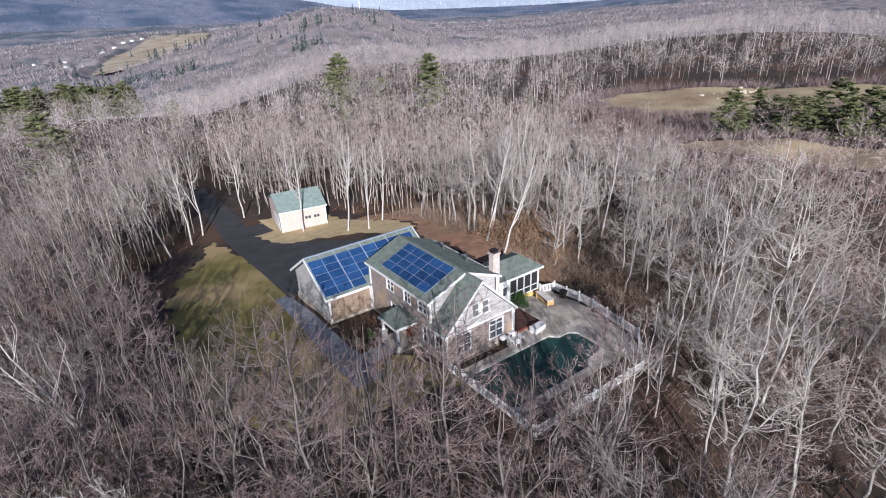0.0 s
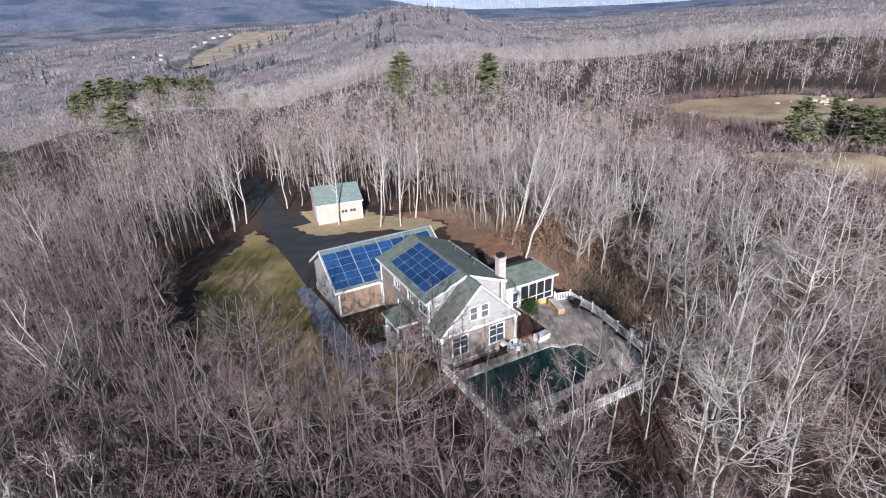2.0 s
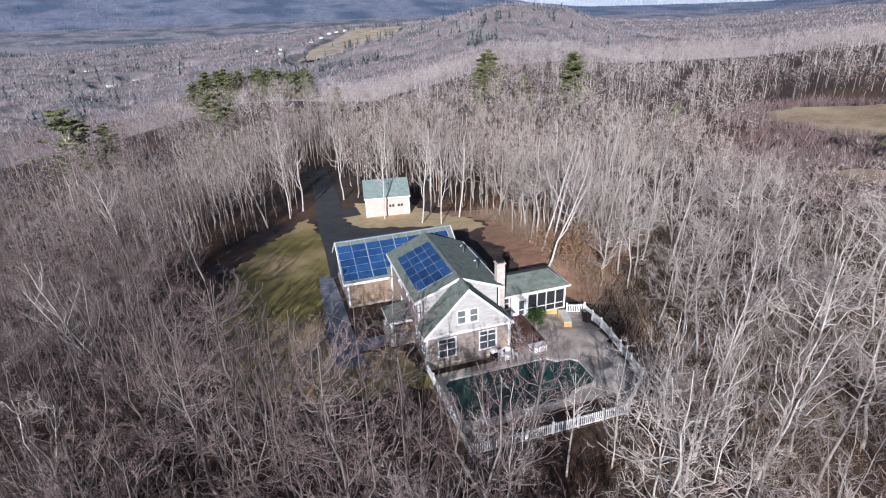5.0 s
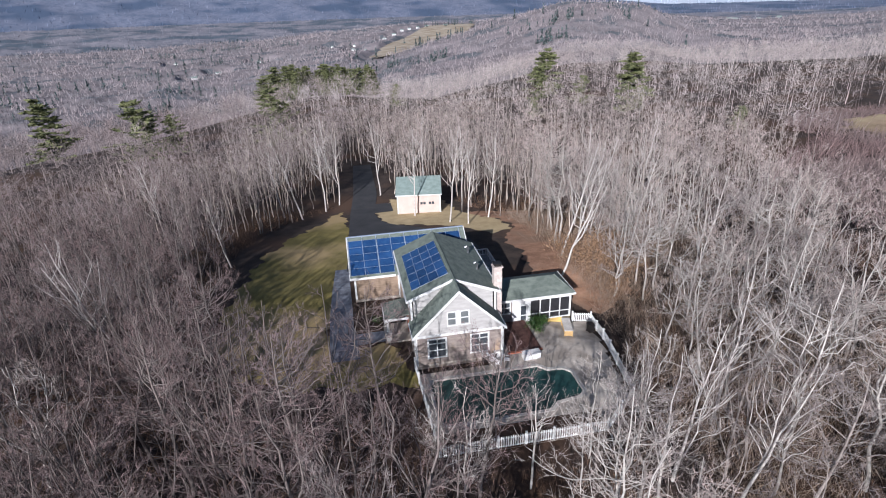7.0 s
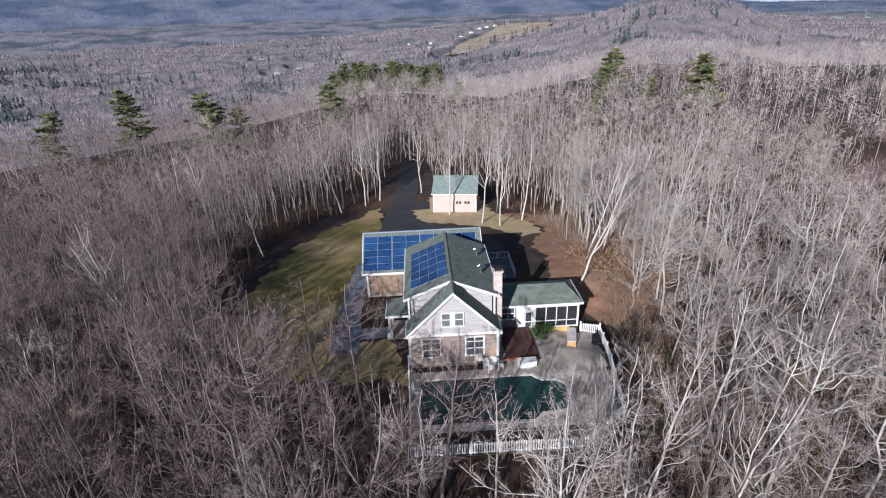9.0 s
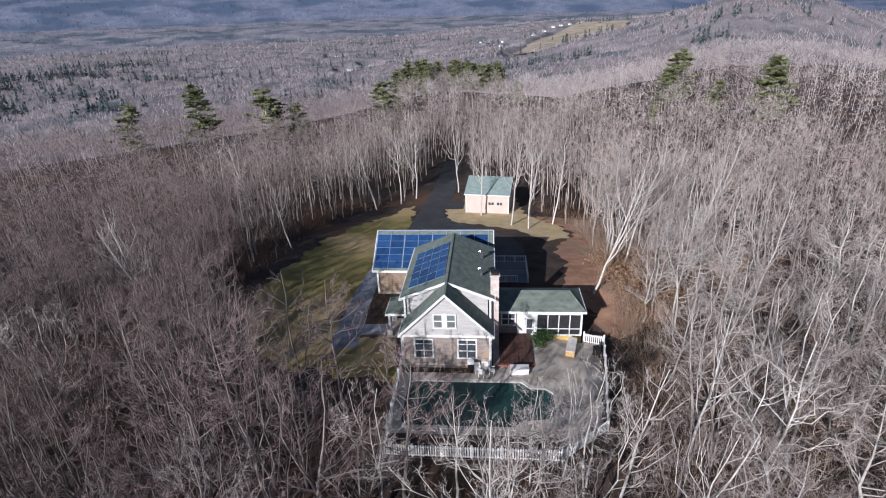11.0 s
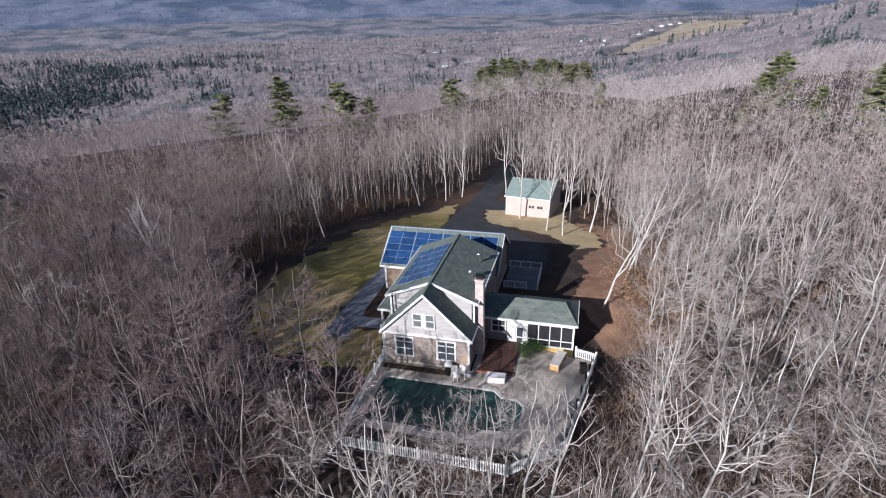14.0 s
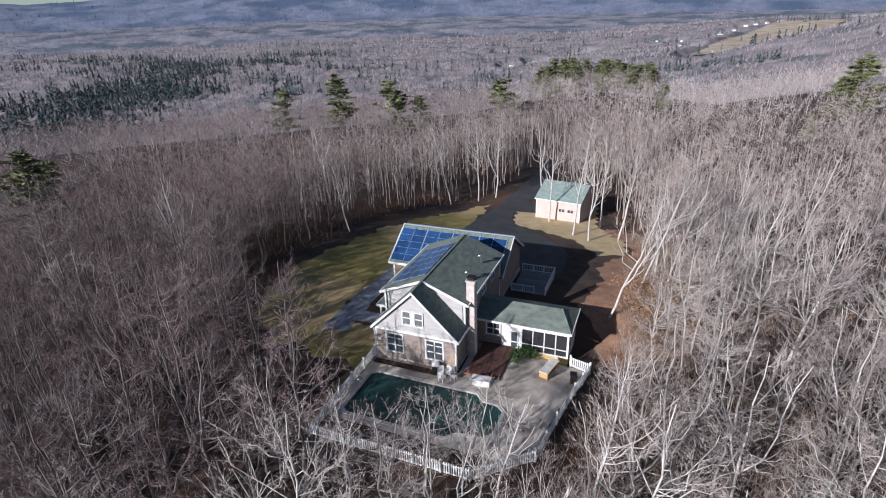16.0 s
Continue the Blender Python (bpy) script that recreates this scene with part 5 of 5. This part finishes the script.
FINE = [wood_model(150 + k, h, le, 17, 6, 8, 1.0, 0.3, 0.25) for k, (h, le) in enumerate(((13.5, 3), (12.5, 4), (14.5, 2), (12, 3)))]
POLES = [wood_model(170 + k, h, 1, 8, 4, 6, 1.3, 0.15, 0.58) for k, h in enumerate((15, 13.5, 16, 12.5, 14.5))]
poles = scatter(420, -60, 28, 58, 118, 3.5, lambda x, y: (from_clearing(x, y) > 0.8) & (from_clearing(x, y) < 24) & ((y > 44) | (x > 17)), 33)
spread_models("pole_woods", POLES, poles, SOFT_WOODS, "straight slender bare trees along the back of the clearing", "woods", seed=34, lo=0.75, hi=1.1, stem_mat=POLE_STEMS)
spread_models("young_maple_woods", FINE, thick, DARK_WOODS, "dense young bare maples along the lawn", "woods", seed=14, lo=0.8, stem_mat=DARK_BARK)
spread_models("maple_woods", MID, mid[west], SOFT_DARK_WOODS, "dark reddish-grey bare maple woods", "woods", seed=4, stem_mat=MAPLE_STEMS)
spread_models("ash_woods", MID, mid[~west], WOODS, "pale grey bare hardwood woods", "woods", seed=5, stem_mat=ASH_STEMS)
FAR = [broom(200 + k, 15, 80, 0.09) for k in range(6)]
far = scatter(5800, -420, -40, 620, 560, 7.1, lambda x, y: ~near_woods(x, y) & (from_clearing(x, y) > 30) & ~on_field(x, y) & ~meadow_sightline(x, y) & overlooked(x, y) & (np.hypot(x, y) < 540), 9)
west = far[:, 0] + 0.15 * far[:, 1] + np.random.default_rng(3).normal(size=len(far)) * 25 < -20
spread_models("far_maple_woods", FAR, far[west], SHADE_TONED_MAPLE, "far reddish-grey woods on the falling land", "woods", seed=11)
far = far[~west]
spread_models("far_woods", FAR, far, SOFT_WOODS, "far bare woods on the falling land", "woods", seed=6)
# places of the far houses: x, y, turn, scale
rg = np.random.default_rng(22)
FAR_HOUSES = [(120 + 30 * k + rg.uniform(-8, 8), 1500 + 52 * k + rg.uniform(-40, 60), rg.uniform(0, 180), 0.75) for k in range(12)]
FAR_HOUSES += [(-200 + rg.uniform(-260, 260), 1150 + rg.uniform(-250, 250), rg.uniform(0, 180), 0.7) for k in range(9)]
FAR_HOUSES += [(1500 + rg.uniform(-120, 160), 1900 + rg.uniform(-80, 80), rg.uniform(0, 180), 1.5) for k in range(8)]


def lumps(x, y, size, seed):
    """Smooth random heights between 0 and 1 on a grid of the given size."""
    grid = np.random.default_rng(seed).uniform(0, 1, (256, 256))
    u, v = x / size, y / size
    i, j = np.floor(u).astype(int), np.floor(v).astype(int)
    a, b = ease(u - i, 0, 1), ease(v - j, 0, 1)
    i, j, k, m = i % 256, j % 256, (i + 1) % 256, (j + 1) % 256
    return (grid[i, j] * (1 - a) + grid[k, j] * a) * (1 - b) + (grid[i, m] * (1 - a) + grid[k, m] * a) * b


def woodland_canopy():
    """The closed crowns of the far woods: a lumpy sheet over the land, with gaps for fields and, drawn out towards the
    camera, for houses.
    """
    az, far = np.radians(np.arange(-72, 72, 0.22)), 440 * 1.0105 ** np.arange(172)
    a, r = np.meshgrid(az, far)
    x, y = r * np.sin(a), r * np.cos(a) - 40
    open_land = np.zeros(x.shape)
    for q in (1.0, 1.08, 1.16, 1.24, 1.32):
        open_land += on_field(x, y, q) / 5
    # gaps lengthened along the camera's line of sight so the houses show
    for hx, hy, _, _ in FAR_HOUSES:
        d = np.hypot(hx, hy + 40)
        ux, uy = hx / d, (hy + 40) / d
        along, side = (x - hx) * ux + (y - hy) * uy, (x - hx) * uy - (y - hy) * ux
        open_land = np.maximum(open_land, (1 - ease(np.abs(along + 35), 40, 75)) * (1 - ease(np.abs(side), 14, 30)))
    crowns = 0.6 * lumps(x, y, 13, 1) + 0.4 * lumps(x, y, 6.5, 2)
    z = land(x, y) - 1.5 + (1 - open_land) * ease(r, 440, 560) * (5.5 + 6 * crowns + 4 * lumps(x, y, 70, 3))
    k = len(az)
    i = np.arange(len(far) - 1)[:, None] * k + np.arange(k - 1)[None]
    faces = np.stack([i, i + 1, i + 1 + k, i + k], -1).reshape(-1, 4)
    verts = np.stack([x, y, z], -1).reshape(-1, 3)
    me = array_mesh("woodland_canopy", verts, faces, HAZE_CANOPY)
    return tagged(new("woodland_canopy", me), "closed crowns of bare woods filling the far valley", "woods", kind="stuff")


woodland_canopy()


def crown_tops():
    """Fine upright twigs that stand out of the far canopy, thinning with the distance."""
    rg = np.random.default_rng(31)
    n = 72000
    a, r = np.radians(rg.uniform(-66, 68, n)), 450 * np.exp(rg.uniform(0, 1.7, n))
    x, y = r * np.sin(a), r * np.cos(a) - 40
    ok = ~on_field(x, y, 1.25)
    for hx, hy, _, _ in FAR_HOUSES:
        ok &= np.hypot(x - hx, y - hy) > 45
    x, y, r = x[ok], y[ok], r[ok]
    k = len(x)
    h = (3.0 + 0.0022 * r) * rg.uniform(0.5, 1.3, k)
    foot = np.stack([x, y, land(x, y) + 6.0 + 4 * lumps(x, y, 70, 3) + rg.uniform(0, 3, k)], -1)
    tip = foot + np.stack([rg.normal(size=k) * 0.45 * h, rg.normal(size=k) * 0.45 * h, h], -1)
    me = array_mesh("crown_tops", *slivers(np.concatenate([foot, tip, (0.12 + 0.00035 * r)[:, None]], 1)), HAZE_WOODS)
    return tagged(new("crown_tops", me), "bare crowns standing out of the far valley woods", "woods", kind="stuff")


crown_tops()


# evergreen trees
def pine_meshes(seed, height, tiers, wide):
    rg = np.random.default_rng(seed)
    trunk = [(0, 0, -0.5, 0, 0, height * 0.5, height * 0.014, height * 0.009), (0, 0, height * 0.5, 0, 0, height, height * 0.009, height * 0.001)]
    tufts, limbs = [], []
    for i in range(tiers):
        h = height * (0.16 + 0.82 * i / (tiers - 1))
        reach = wide * (1 - (i / tiers) ** 2.4) * rg.uniform(0.65, 1.1) + 0.5
        for k in range(7):
            a = rg.uniform(0, 6.283)
            h = height * (0.16 + 0.82 * i / (tiers - 1)) * 0.97 + rg.normal() * height * 0.045
            d = np.array([math.cos(a), math.sin(a), rg.uniform(-0.12, 0.3)]) * rg.uniform(0.6, 1.1)
            tip = np.array([0, 0, h]) + d * reach
            limbs.append((0, 0, h, *tip, height * 0.003, height * 0.001))
            for s in range(28):
                p = np.array([0, 0, h]) + d * reach * rg.uniform(0.2, 1.0)
                q = p + np.array([rg.normal() * 0.6, rg.normal() * 0.6, rg.uniform(-0.2, 0.5)]) * (0.5 + 0.045 * height)
                tufts.append((*p, *q, 0.021 * height, 0))
    return array_mesh("trunk", *joined(frustums(trunk, 6), frustums(limbs, 3)), BARK), array_mesh("foliage", *slivers(tufts), NEEDLES)


PINE = [pine_meshes(500 + k, h, t, w) for k, (h, t, w) in enumerate([(15, 11, 5.6), (13, 9, 6.0), (17, 13, 5.4)])]
PINES = [(94, 143, 2, 1.3), (82, 197, 0, 1.45), (88, 171, 1, 0.95), (76, 190, 1, 1.2), (-30, 136, 1, 1.45), (-69, 133, 1, 1.5), (-104, 154, 0, 1.45), (-132, 155, 1, 1.4), (18, 232, 1, 0.9), (-61, 138, 0, 0.9), (110, 105, 1, 0.6),
         (60, 150, 1, 0.6), (-76, 15, 2, 0.9), (-81, 21, 1, 0.95), (-82, 10, 0, 0.9)]
rg = np.random.default_rng(12)
for k in range(36):
    PINES.append((-54 + 1.9 * k + rg.uniform(-4, 4), 312 + rg.uniform(-14, 16), int(rg.integers(3)), rg.uniform(0.95, 1.35)))
for k in range(11):
    a, r = radians(63.5 + 1.15 * k), rg.uniform(150, 168)
    PINES.append((-29 + r * math.sin(a), -35 + r * math.cos(a), int(rg.integers(2)), rg.uniform(0.6, 0.85)))
for x, y, k, s in PINES:
    ob = thing("pine_tree", "dark green evergreen pine among the bare woods", "tree", "evergreens", at=pose(x, y, stand(x, y, 0.3), 0, 0, rg.uniform(0, 360)) @ Matrix.Scale(s, 4))
    part("trunk", PINE[k][0], None, ob)
    part("foliage", PINE[k][1], None, ob)


def tiny_pine(seed):
    rg = np.random.default_rng(seed)
    segs = []
    for i in range(42):
        h = rg.uniform(1, 14)
        a, r = rg.uniform(0, 6.28), (15.5 - h) * 0.3
        segs.append((0, 0, h + 1.2, r * math.cos(a), r * math.sin(a), h + rg.uniform(-0.8, 1.0), 0.75, 0))
    return slivers(segs)


groves = []
for cx, cy, rx, ry, n in ((-500, 255, 45, 30, 150), (-600, 320, 50, 35, 150), (-535, 365, 38, 28, 200), (-620, 450, 48, 34, 300), (-690, 550, 52, 34, 300), (-580, 500, 34, 24, 180), (-720, 660, 62, 45, 240), (-560, 425, 55, 36, 130), (-470, 300, 28, 22, 90), (-800, 740, 60, 40, 160), (-850, 800, 60, 32, 210), (-725, 860, 60, 20, 230), (-755, 1060, 60, 24, 150), (-1110, 880, 110, 48, 320), (300, 760, 60, 50, 14), (430, 740, 60, 50, 14), (60, 900, 150, 50, 25), (-150, 1200, 250, 60, 30), (-500, 1000, 300, 200, 30), (-120, 620, 120, 30, 20)):
    n = int(n * 0.62)
    groves.append(np.stack([rg.normal(cx, rx * 1.15, n), rg.normal(cy, ry * 1.15, n)], -1))
for k in range(46):
    a, r, n = radians(rg.uniform(-60, 24)), 620 * math.exp(rg.uniform(0, 1.3)), int(rg.integers(5, 22))
    groves.append(np.stack([r * math.sin(a) + rg.normal(0, 0.028 * r, n), r * math.cos(a) - 40 + rg.normal(0, 0.012 * r, n)], -1))
spread_models("distant_evergreens", [tiny_pine(600 + k) for k in range(4)], np.concatenate(groves), HAZE_NEEDLES, "distant evergreen groves, their green blued for haze in the colour", "woods", seed=8, lo=1.0, hi=1.55)

# brush under the trees and russet saplings that kept their leaves
def bush(seed, h, n, thick):
    rg = np.random.default_rng(seed)
    segs = []
    for _ in range(n):
        p = rg.normal(size=3) * (0.3 * h, 0.3 * h, 0)
        q = p + np.array([rg.normal() * 0.4 * h, rg.normal() * 0.4 * h, h * rg.uniform(0.4, 1.0)])
        segs.append((*p, *q, thick, 0))
    return slivers(segs)


brush = scatter(2600, -70, -46, 75, 100, 2.1, lambda x, y: (from_clearing(x, y) > 0.8) & (np.hypot(x, y - 4) < 62), 14)
spread_models("undergrowth", [bush(700 + k, 1.8, 34, 0.016) for k in range(4)], brush, BRUSH, "thin russet brush and saplings under the bare trees", "undergrowth", seed=9, lo=0.5, hi=1.5)


low_brush = scatter(1500, 50, -30, 240, 140, 2.9, lambda x, y: (meadow_sightline(x, y) | on_field(x, y, 1.5) & (x < 260)) & ~on_field(x, y, 0.86) & overlooked(x, y), 24)
spread_models("sightline_brush", [bush(740 + k, 3.2, 40, 0.07) for k in range(4)], low_brush, DARK_WOODS, "low bare brush between the dry meadows", "undergrowth", seed=29, lo=0.4, hi=1.5)


def leafy(seed, h, n, size):
    rg = np.random.default_rng(seed)
    p = rg.normal(size=(n, 3)) * (0.26 * h, 0.26 * h, 0.24 * h) + (0, 0, h * 0.55)
    p[:, 2] = np.abs(p[:, 2])
    segs = np.concatenate([p, p + rg.normal(size=(n, 3)) * size, np.full((n, 1), size * 0.5), np.zeros((n, 1))], 1)
    return slivers(segs)


TAN_BRUSH = material("tan_brush", (0.17, 0.125, 0.095), (0.36, 0.285, 0.225), 0.3, 0.95, 0.0, 4.0, islands=0.4)
thicket = scatter(1000, 15.5, -20, 40, 46, 1.6, lambda x, y: (from_clearing(x, y) > 0.5) & (x < 40), 17)
spread_models("tan_thicket", [bush(720 + k, 2.6, 64, 0.013) for k in range(5)], thicket, TAN_BRUSH, "tan leafless thicket of saplings beside the terrace", "undergrowth", seed=19, lo=0.5, hi=1.4)
SAPLING = array_mesh("foliage", *leafy(31, 4.5, 700, 0.16), RUSSET)
SAPLING_STEM = array_mesh("stem", *frustums([(0, 0, -0.3, 0.1, 0, 2.0, 0.04, 0.03), (0.1, 0, 2.0, 0.2, 0.1, 4.2, 0.03, 0.005), (0.1, 0, 1.2, 0.9, 0.3, 3.0, 0.02, 0.005), (0.1, 0, 1.5, -0.7, 0.5, 3.2, 0.02, 0.005)], 5), BARK)
for x, y, s in ((20.5, 14, 1.0), (22.5, 16.5, 1.15), (19.5, 18, 0.8), (25, 13, 0.9), (18.8, 21, 0.9), (24, 20, 1.0), (21, 10, 0.7)):
    ob = thing("oak_sapling", "russet oak sapling that has kept its dead leaves", "sapling", "russet saplings", at=pose(x, y, stand(x, y), 0, 0, x * 50) @ Matrix.Scale(s, 4))
    part("stem", SAPLING_STEM, None, ob)
    part("foliage", SAPLING, None, ob)

LEAVES = [array_mesh("foliage", *leafy(41 + k, 1.3, 420, 0.11), SHRUB) for k in range(2)]
STEMS = array_mesh("stems", *frustums([(0, 0, -0.1, 0.2, 0.1, 0.9, 0.02, 0.008), (0, 0, -0.1, -0.25, 0.1, 0.8, 0.02, 0.008), (0, 0, -0.1, 0.05, -0.25, 0.95, 0.02, 0.008)], 5), BARK)
for x, y, s in ((9.6, 5.0, 1.0), (10.4, 5.2, 0.8), (8.9, 4.5, 0.95), (9.2, 3.6, 0.8), (-7.4, 9.4, 0.7)):
    ob = thing("evergreen_shrub", "rounded evergreen shrub planted against the building", "shrub", "foundation shrubs", at=pose(x, y, stand(x, y, 0) + 0.05, 0, 0, x * 77) @ Matrix.Scale(s, 4))
    part("stems", STEMS, None, ob)
    part("foliage", LEAVES[int(abs(x) * 10) % 2], None, ob)
spread_models("bare_foundation_shrubs", [bush(820 + k, 0.8, 70, 0.014) for k in range(3)], np.array([(-3.4 + 0.62 * k, -0.35 - 0.2 * (k % 2)) for k in range(10)], float), BRUSH, "bare brown shrubs under the gable windows", "shrubs", seed=15)
# bare shrub bed beside the garage wing
spread_models("bare_shrub_bed", [bush(800 + k, 1.0, 60, 0.012) for k in range(3)], np.array([(-9.0 + 0.7 * (k % 6), 11.2 + 0.8 * (k // 6)) for k in range(24)], float), BRUSH, "bare russet shrubs in a bed by the wing", "shrubs", seed=10)


# ---- meadows, far houses, hills ----
for cx, cy, rx, ry, turn in FIELDS:
    big = max(rx, ry) * 1.05
    step = max(1.2, big / 70)
    c, q = math.cos(radians(turn)), math.sin(radians(turn))

    def keep(x, y):
        u, v = ((x - cx) * c + (y - cy) * q) / rx, ((y - cy) * c - (x - cx) * q) / ry
        return u ** 2 + v ** 2 < 0.88 + 0.1 * np.sin(7 * u + v) * np.sin(5 * v) + 0.07 * np.sin(19 * u) * np.sin(13 * v + 1)

    tagged(sheet("meadow", np.arange(cx - big, cx + big, step), np.arange(cy - big, cy + big, step), MEADOW if big > 300 else BROWN_FIELD, 0.15 + big * 0.006, keep), "dry tan meadow among bare woods", "field", kind="structure")
rocks = Mesh()
rg = np.random.default_rng(21)
for k in range(26):
    a, b = rg.uniform(0, 6.28), rg.uniform(0.4, 1.6)
    x, y = 180 + rg.normal() * 7, 68 + rg.normal() * 4
    z = float(land(x, y)) + 0.3
    r = [(x + b * math.cos(t) * rg.uniform(0.7, 1.2), y + b * math.sin(t) * rg.uniform(0.7, 1.2)) for t in (0, 1.05, 2.1, 3.14, 4.2, 5.2)]
    rocks.add([(px, py, z - 0.4) for px, py in r] + [(x + (px - x) * 0.6, y + (py - y) * 0.6, z + b * 0.6) for px, py in r], [tuple(range(6, 12))] + [(i, (i + 1) % 6, 6 + (i + 1) % 6, 6 + i) for i in range(6)])
tagged(part("rock_pile", rocks, RUBBLE), "pale heap of boulders and cut logs in the meadow", "rocks", kind="stuff")


def far_house(x, y, turn, s):
    z = stand(x, y, 0.2)
    ob = thing("farmhouse", "small white house far off in the valley", "house", "far houses", at=pose(x, y, z, 0, 0, turn) @ Matrix.Scale(s, 4))
    part("wall", Mesh().box(-6, -4, -1, 6, 4, 4), TRIM, ob)
    m = Mesh().add([(-6.4, -4.4, 4), (6.4, -4.4, 4), (6.4, 4.4, 4), (-6.4, 4.4, 4), (-6.4, 0, 7), (6.4, 0, 7)], [(0, 1, 5, 4), (2, 3, 4, 5), (1, 2, 5), (3, 0, 4), (3, 2, 1, 0)])
    part("roof", m, SHED_ROOF, ob)
    for k in range(3):
        part("window", Mesh().box(-4.2 + k * 3.4, -4.06, 1.2, -3.0 + k * 3.4, -3.98, 2.8), GLASS, ob)


for row in FAR_HOUSES:
    far_house(*row)
mast = thing("radio_mast", "thin pale radio mast on the wooded hill", "mast", at=pose(420, 800, stand(420, 800)))
part("pole", Mesh().tube([(0, 0, 0), (0, 0, 30), (0, 0, 62)], [0.5, 0.4, 0.25], 6), TRIM, mast)
for h in (20, 40):
    part("platform", Mesh().tube([(0, 0, h), (0, 0, h + 0.8)], [1.4, 1.4], 8), TRIM, mast)


def hills(name, radius, depth, low, heights, mat, label, seed):
    """A range of hills round the valley: heights by bearing from straight ahead, in degrees."""
    rg = np.random.default_rng(seed)
    az = np.linspace(-85, 72, 560)
    h = np.interp(az, [a for a, _ in heights], [b for _, b in heights])
    rough = sum(np.sin(az * f + rg.uniform(0, 6)) / f for f in (0.31, 0.7, 1.6)) * 2.2
    rows = 34
    v = []
    for j in range(rows):
        s = j / (rows - 1)
        r = radius + depth * s + rg.normal(size=len(az)) * depth / rows * 0.07
        crest = low + (h + rough * (h > 25) - low) * s
        crest = crest + 4 * np.sin(az * 0.9 + j * 0.35) * np.sin(az * 0.37 + j * 0.2) * math.sin(s * math.pi) + rg.uniform(-1.6, 1.6, len(az))
        v.append(np.stack([r * np.sin(np.radians(az)), r * np.cos(np.radians(az)) - 40, crest], -1))
    v = np.concatenate(v)
    k = len(az)
    i = np.arange(rows - 1)[:, None] * k + np.arange(k - 1)[None]
    f = np.stack([i, i + 1, i + 1 + k, i + k], -1).reshape(-1, 4)
    tagged(new(name, array_mesh(name, v, f, mat)), label, "hills", kind="structure")
    n = 9000
    p = v[rg.integers(len(v), size=n)] + rg.normal(size=(n, 3)) * (radius * 0.006, radius * 0.006, 0) - (0, 0, 2)
    q = p + np.stack([rg.normal(size=n) * 3, rg.normal(size=n) * 3, radius * rg.uniform(0.002, 0.006, n)], -1)
    me = array_mesh(name + "_trees", *slivers(np.concatenate([p, q, np.full((n, 1), radius * 0.0007)], 1)), mat)
    tagged(new(name + "_trees", me), "woods on the far hillsides, tinted with the hills' haze colour", "woods", kind="stuff")


hills("backdrop_hills", 2550, 1500, -75, [(-100, 105), (-65, 118), (-59, 135), (-50.5, 150), (-45, 185), (-38, 240), (-20, 260), (0, 220), (15, 170), (24, 75), (28.5, 20), (31, 0), (38, -6), (46, -6), (51, 5), (56, 70), (62, 110), (80, 120), (110, 120)], HAZE_BLUE_HILLS, "far hills beyond the valley, blue haze put into their colour", 1)
# extra range added in the notch, painted as pale as the sky strip there
hills("backdrop_haze_hills", 4200, 900, -60, [(-100, -60), (16, -60), (20, 150), (30, 130), (40, 80), (54, 80), (60, -60), (110, -60)], HAZE_HILLS, "added hills at the valley's end, coloured pale for haze", 3)
hills("backdrop_foothills", 1800, 1000, -75, [(-100, 0), (-60, 0), (-35, 5), (-15, 0), (5, -5), (20, -10), (28, -30), (45, -30), (55, 0), (75, 30), (110, 30)], HAZE_LILAC_HILLS, "wooded lower hills beyond the valley, haze put into their colour", 2)


# white standpipe with a cross bar outside the front fence
z0 = stand(-3.4, -12.9, 0.05)
pipe = thing("standpipe", "short white standpipe with a cross bar outside the fence", "pipe", at=pose(-3.4, -12.9, z0, 0, 0, 15))
part("pipe", Mesh().tube([(0, 0, 0), (0, 0, 1.15)], [0.05, 0.05], 8), TRIM, pipe)
part("cross_bar", Mesh().tube([(-0.75, 0, 0.8), (0.75, 0, 0.85)], [0.045, 0.045], 8), TRIM, pipe)
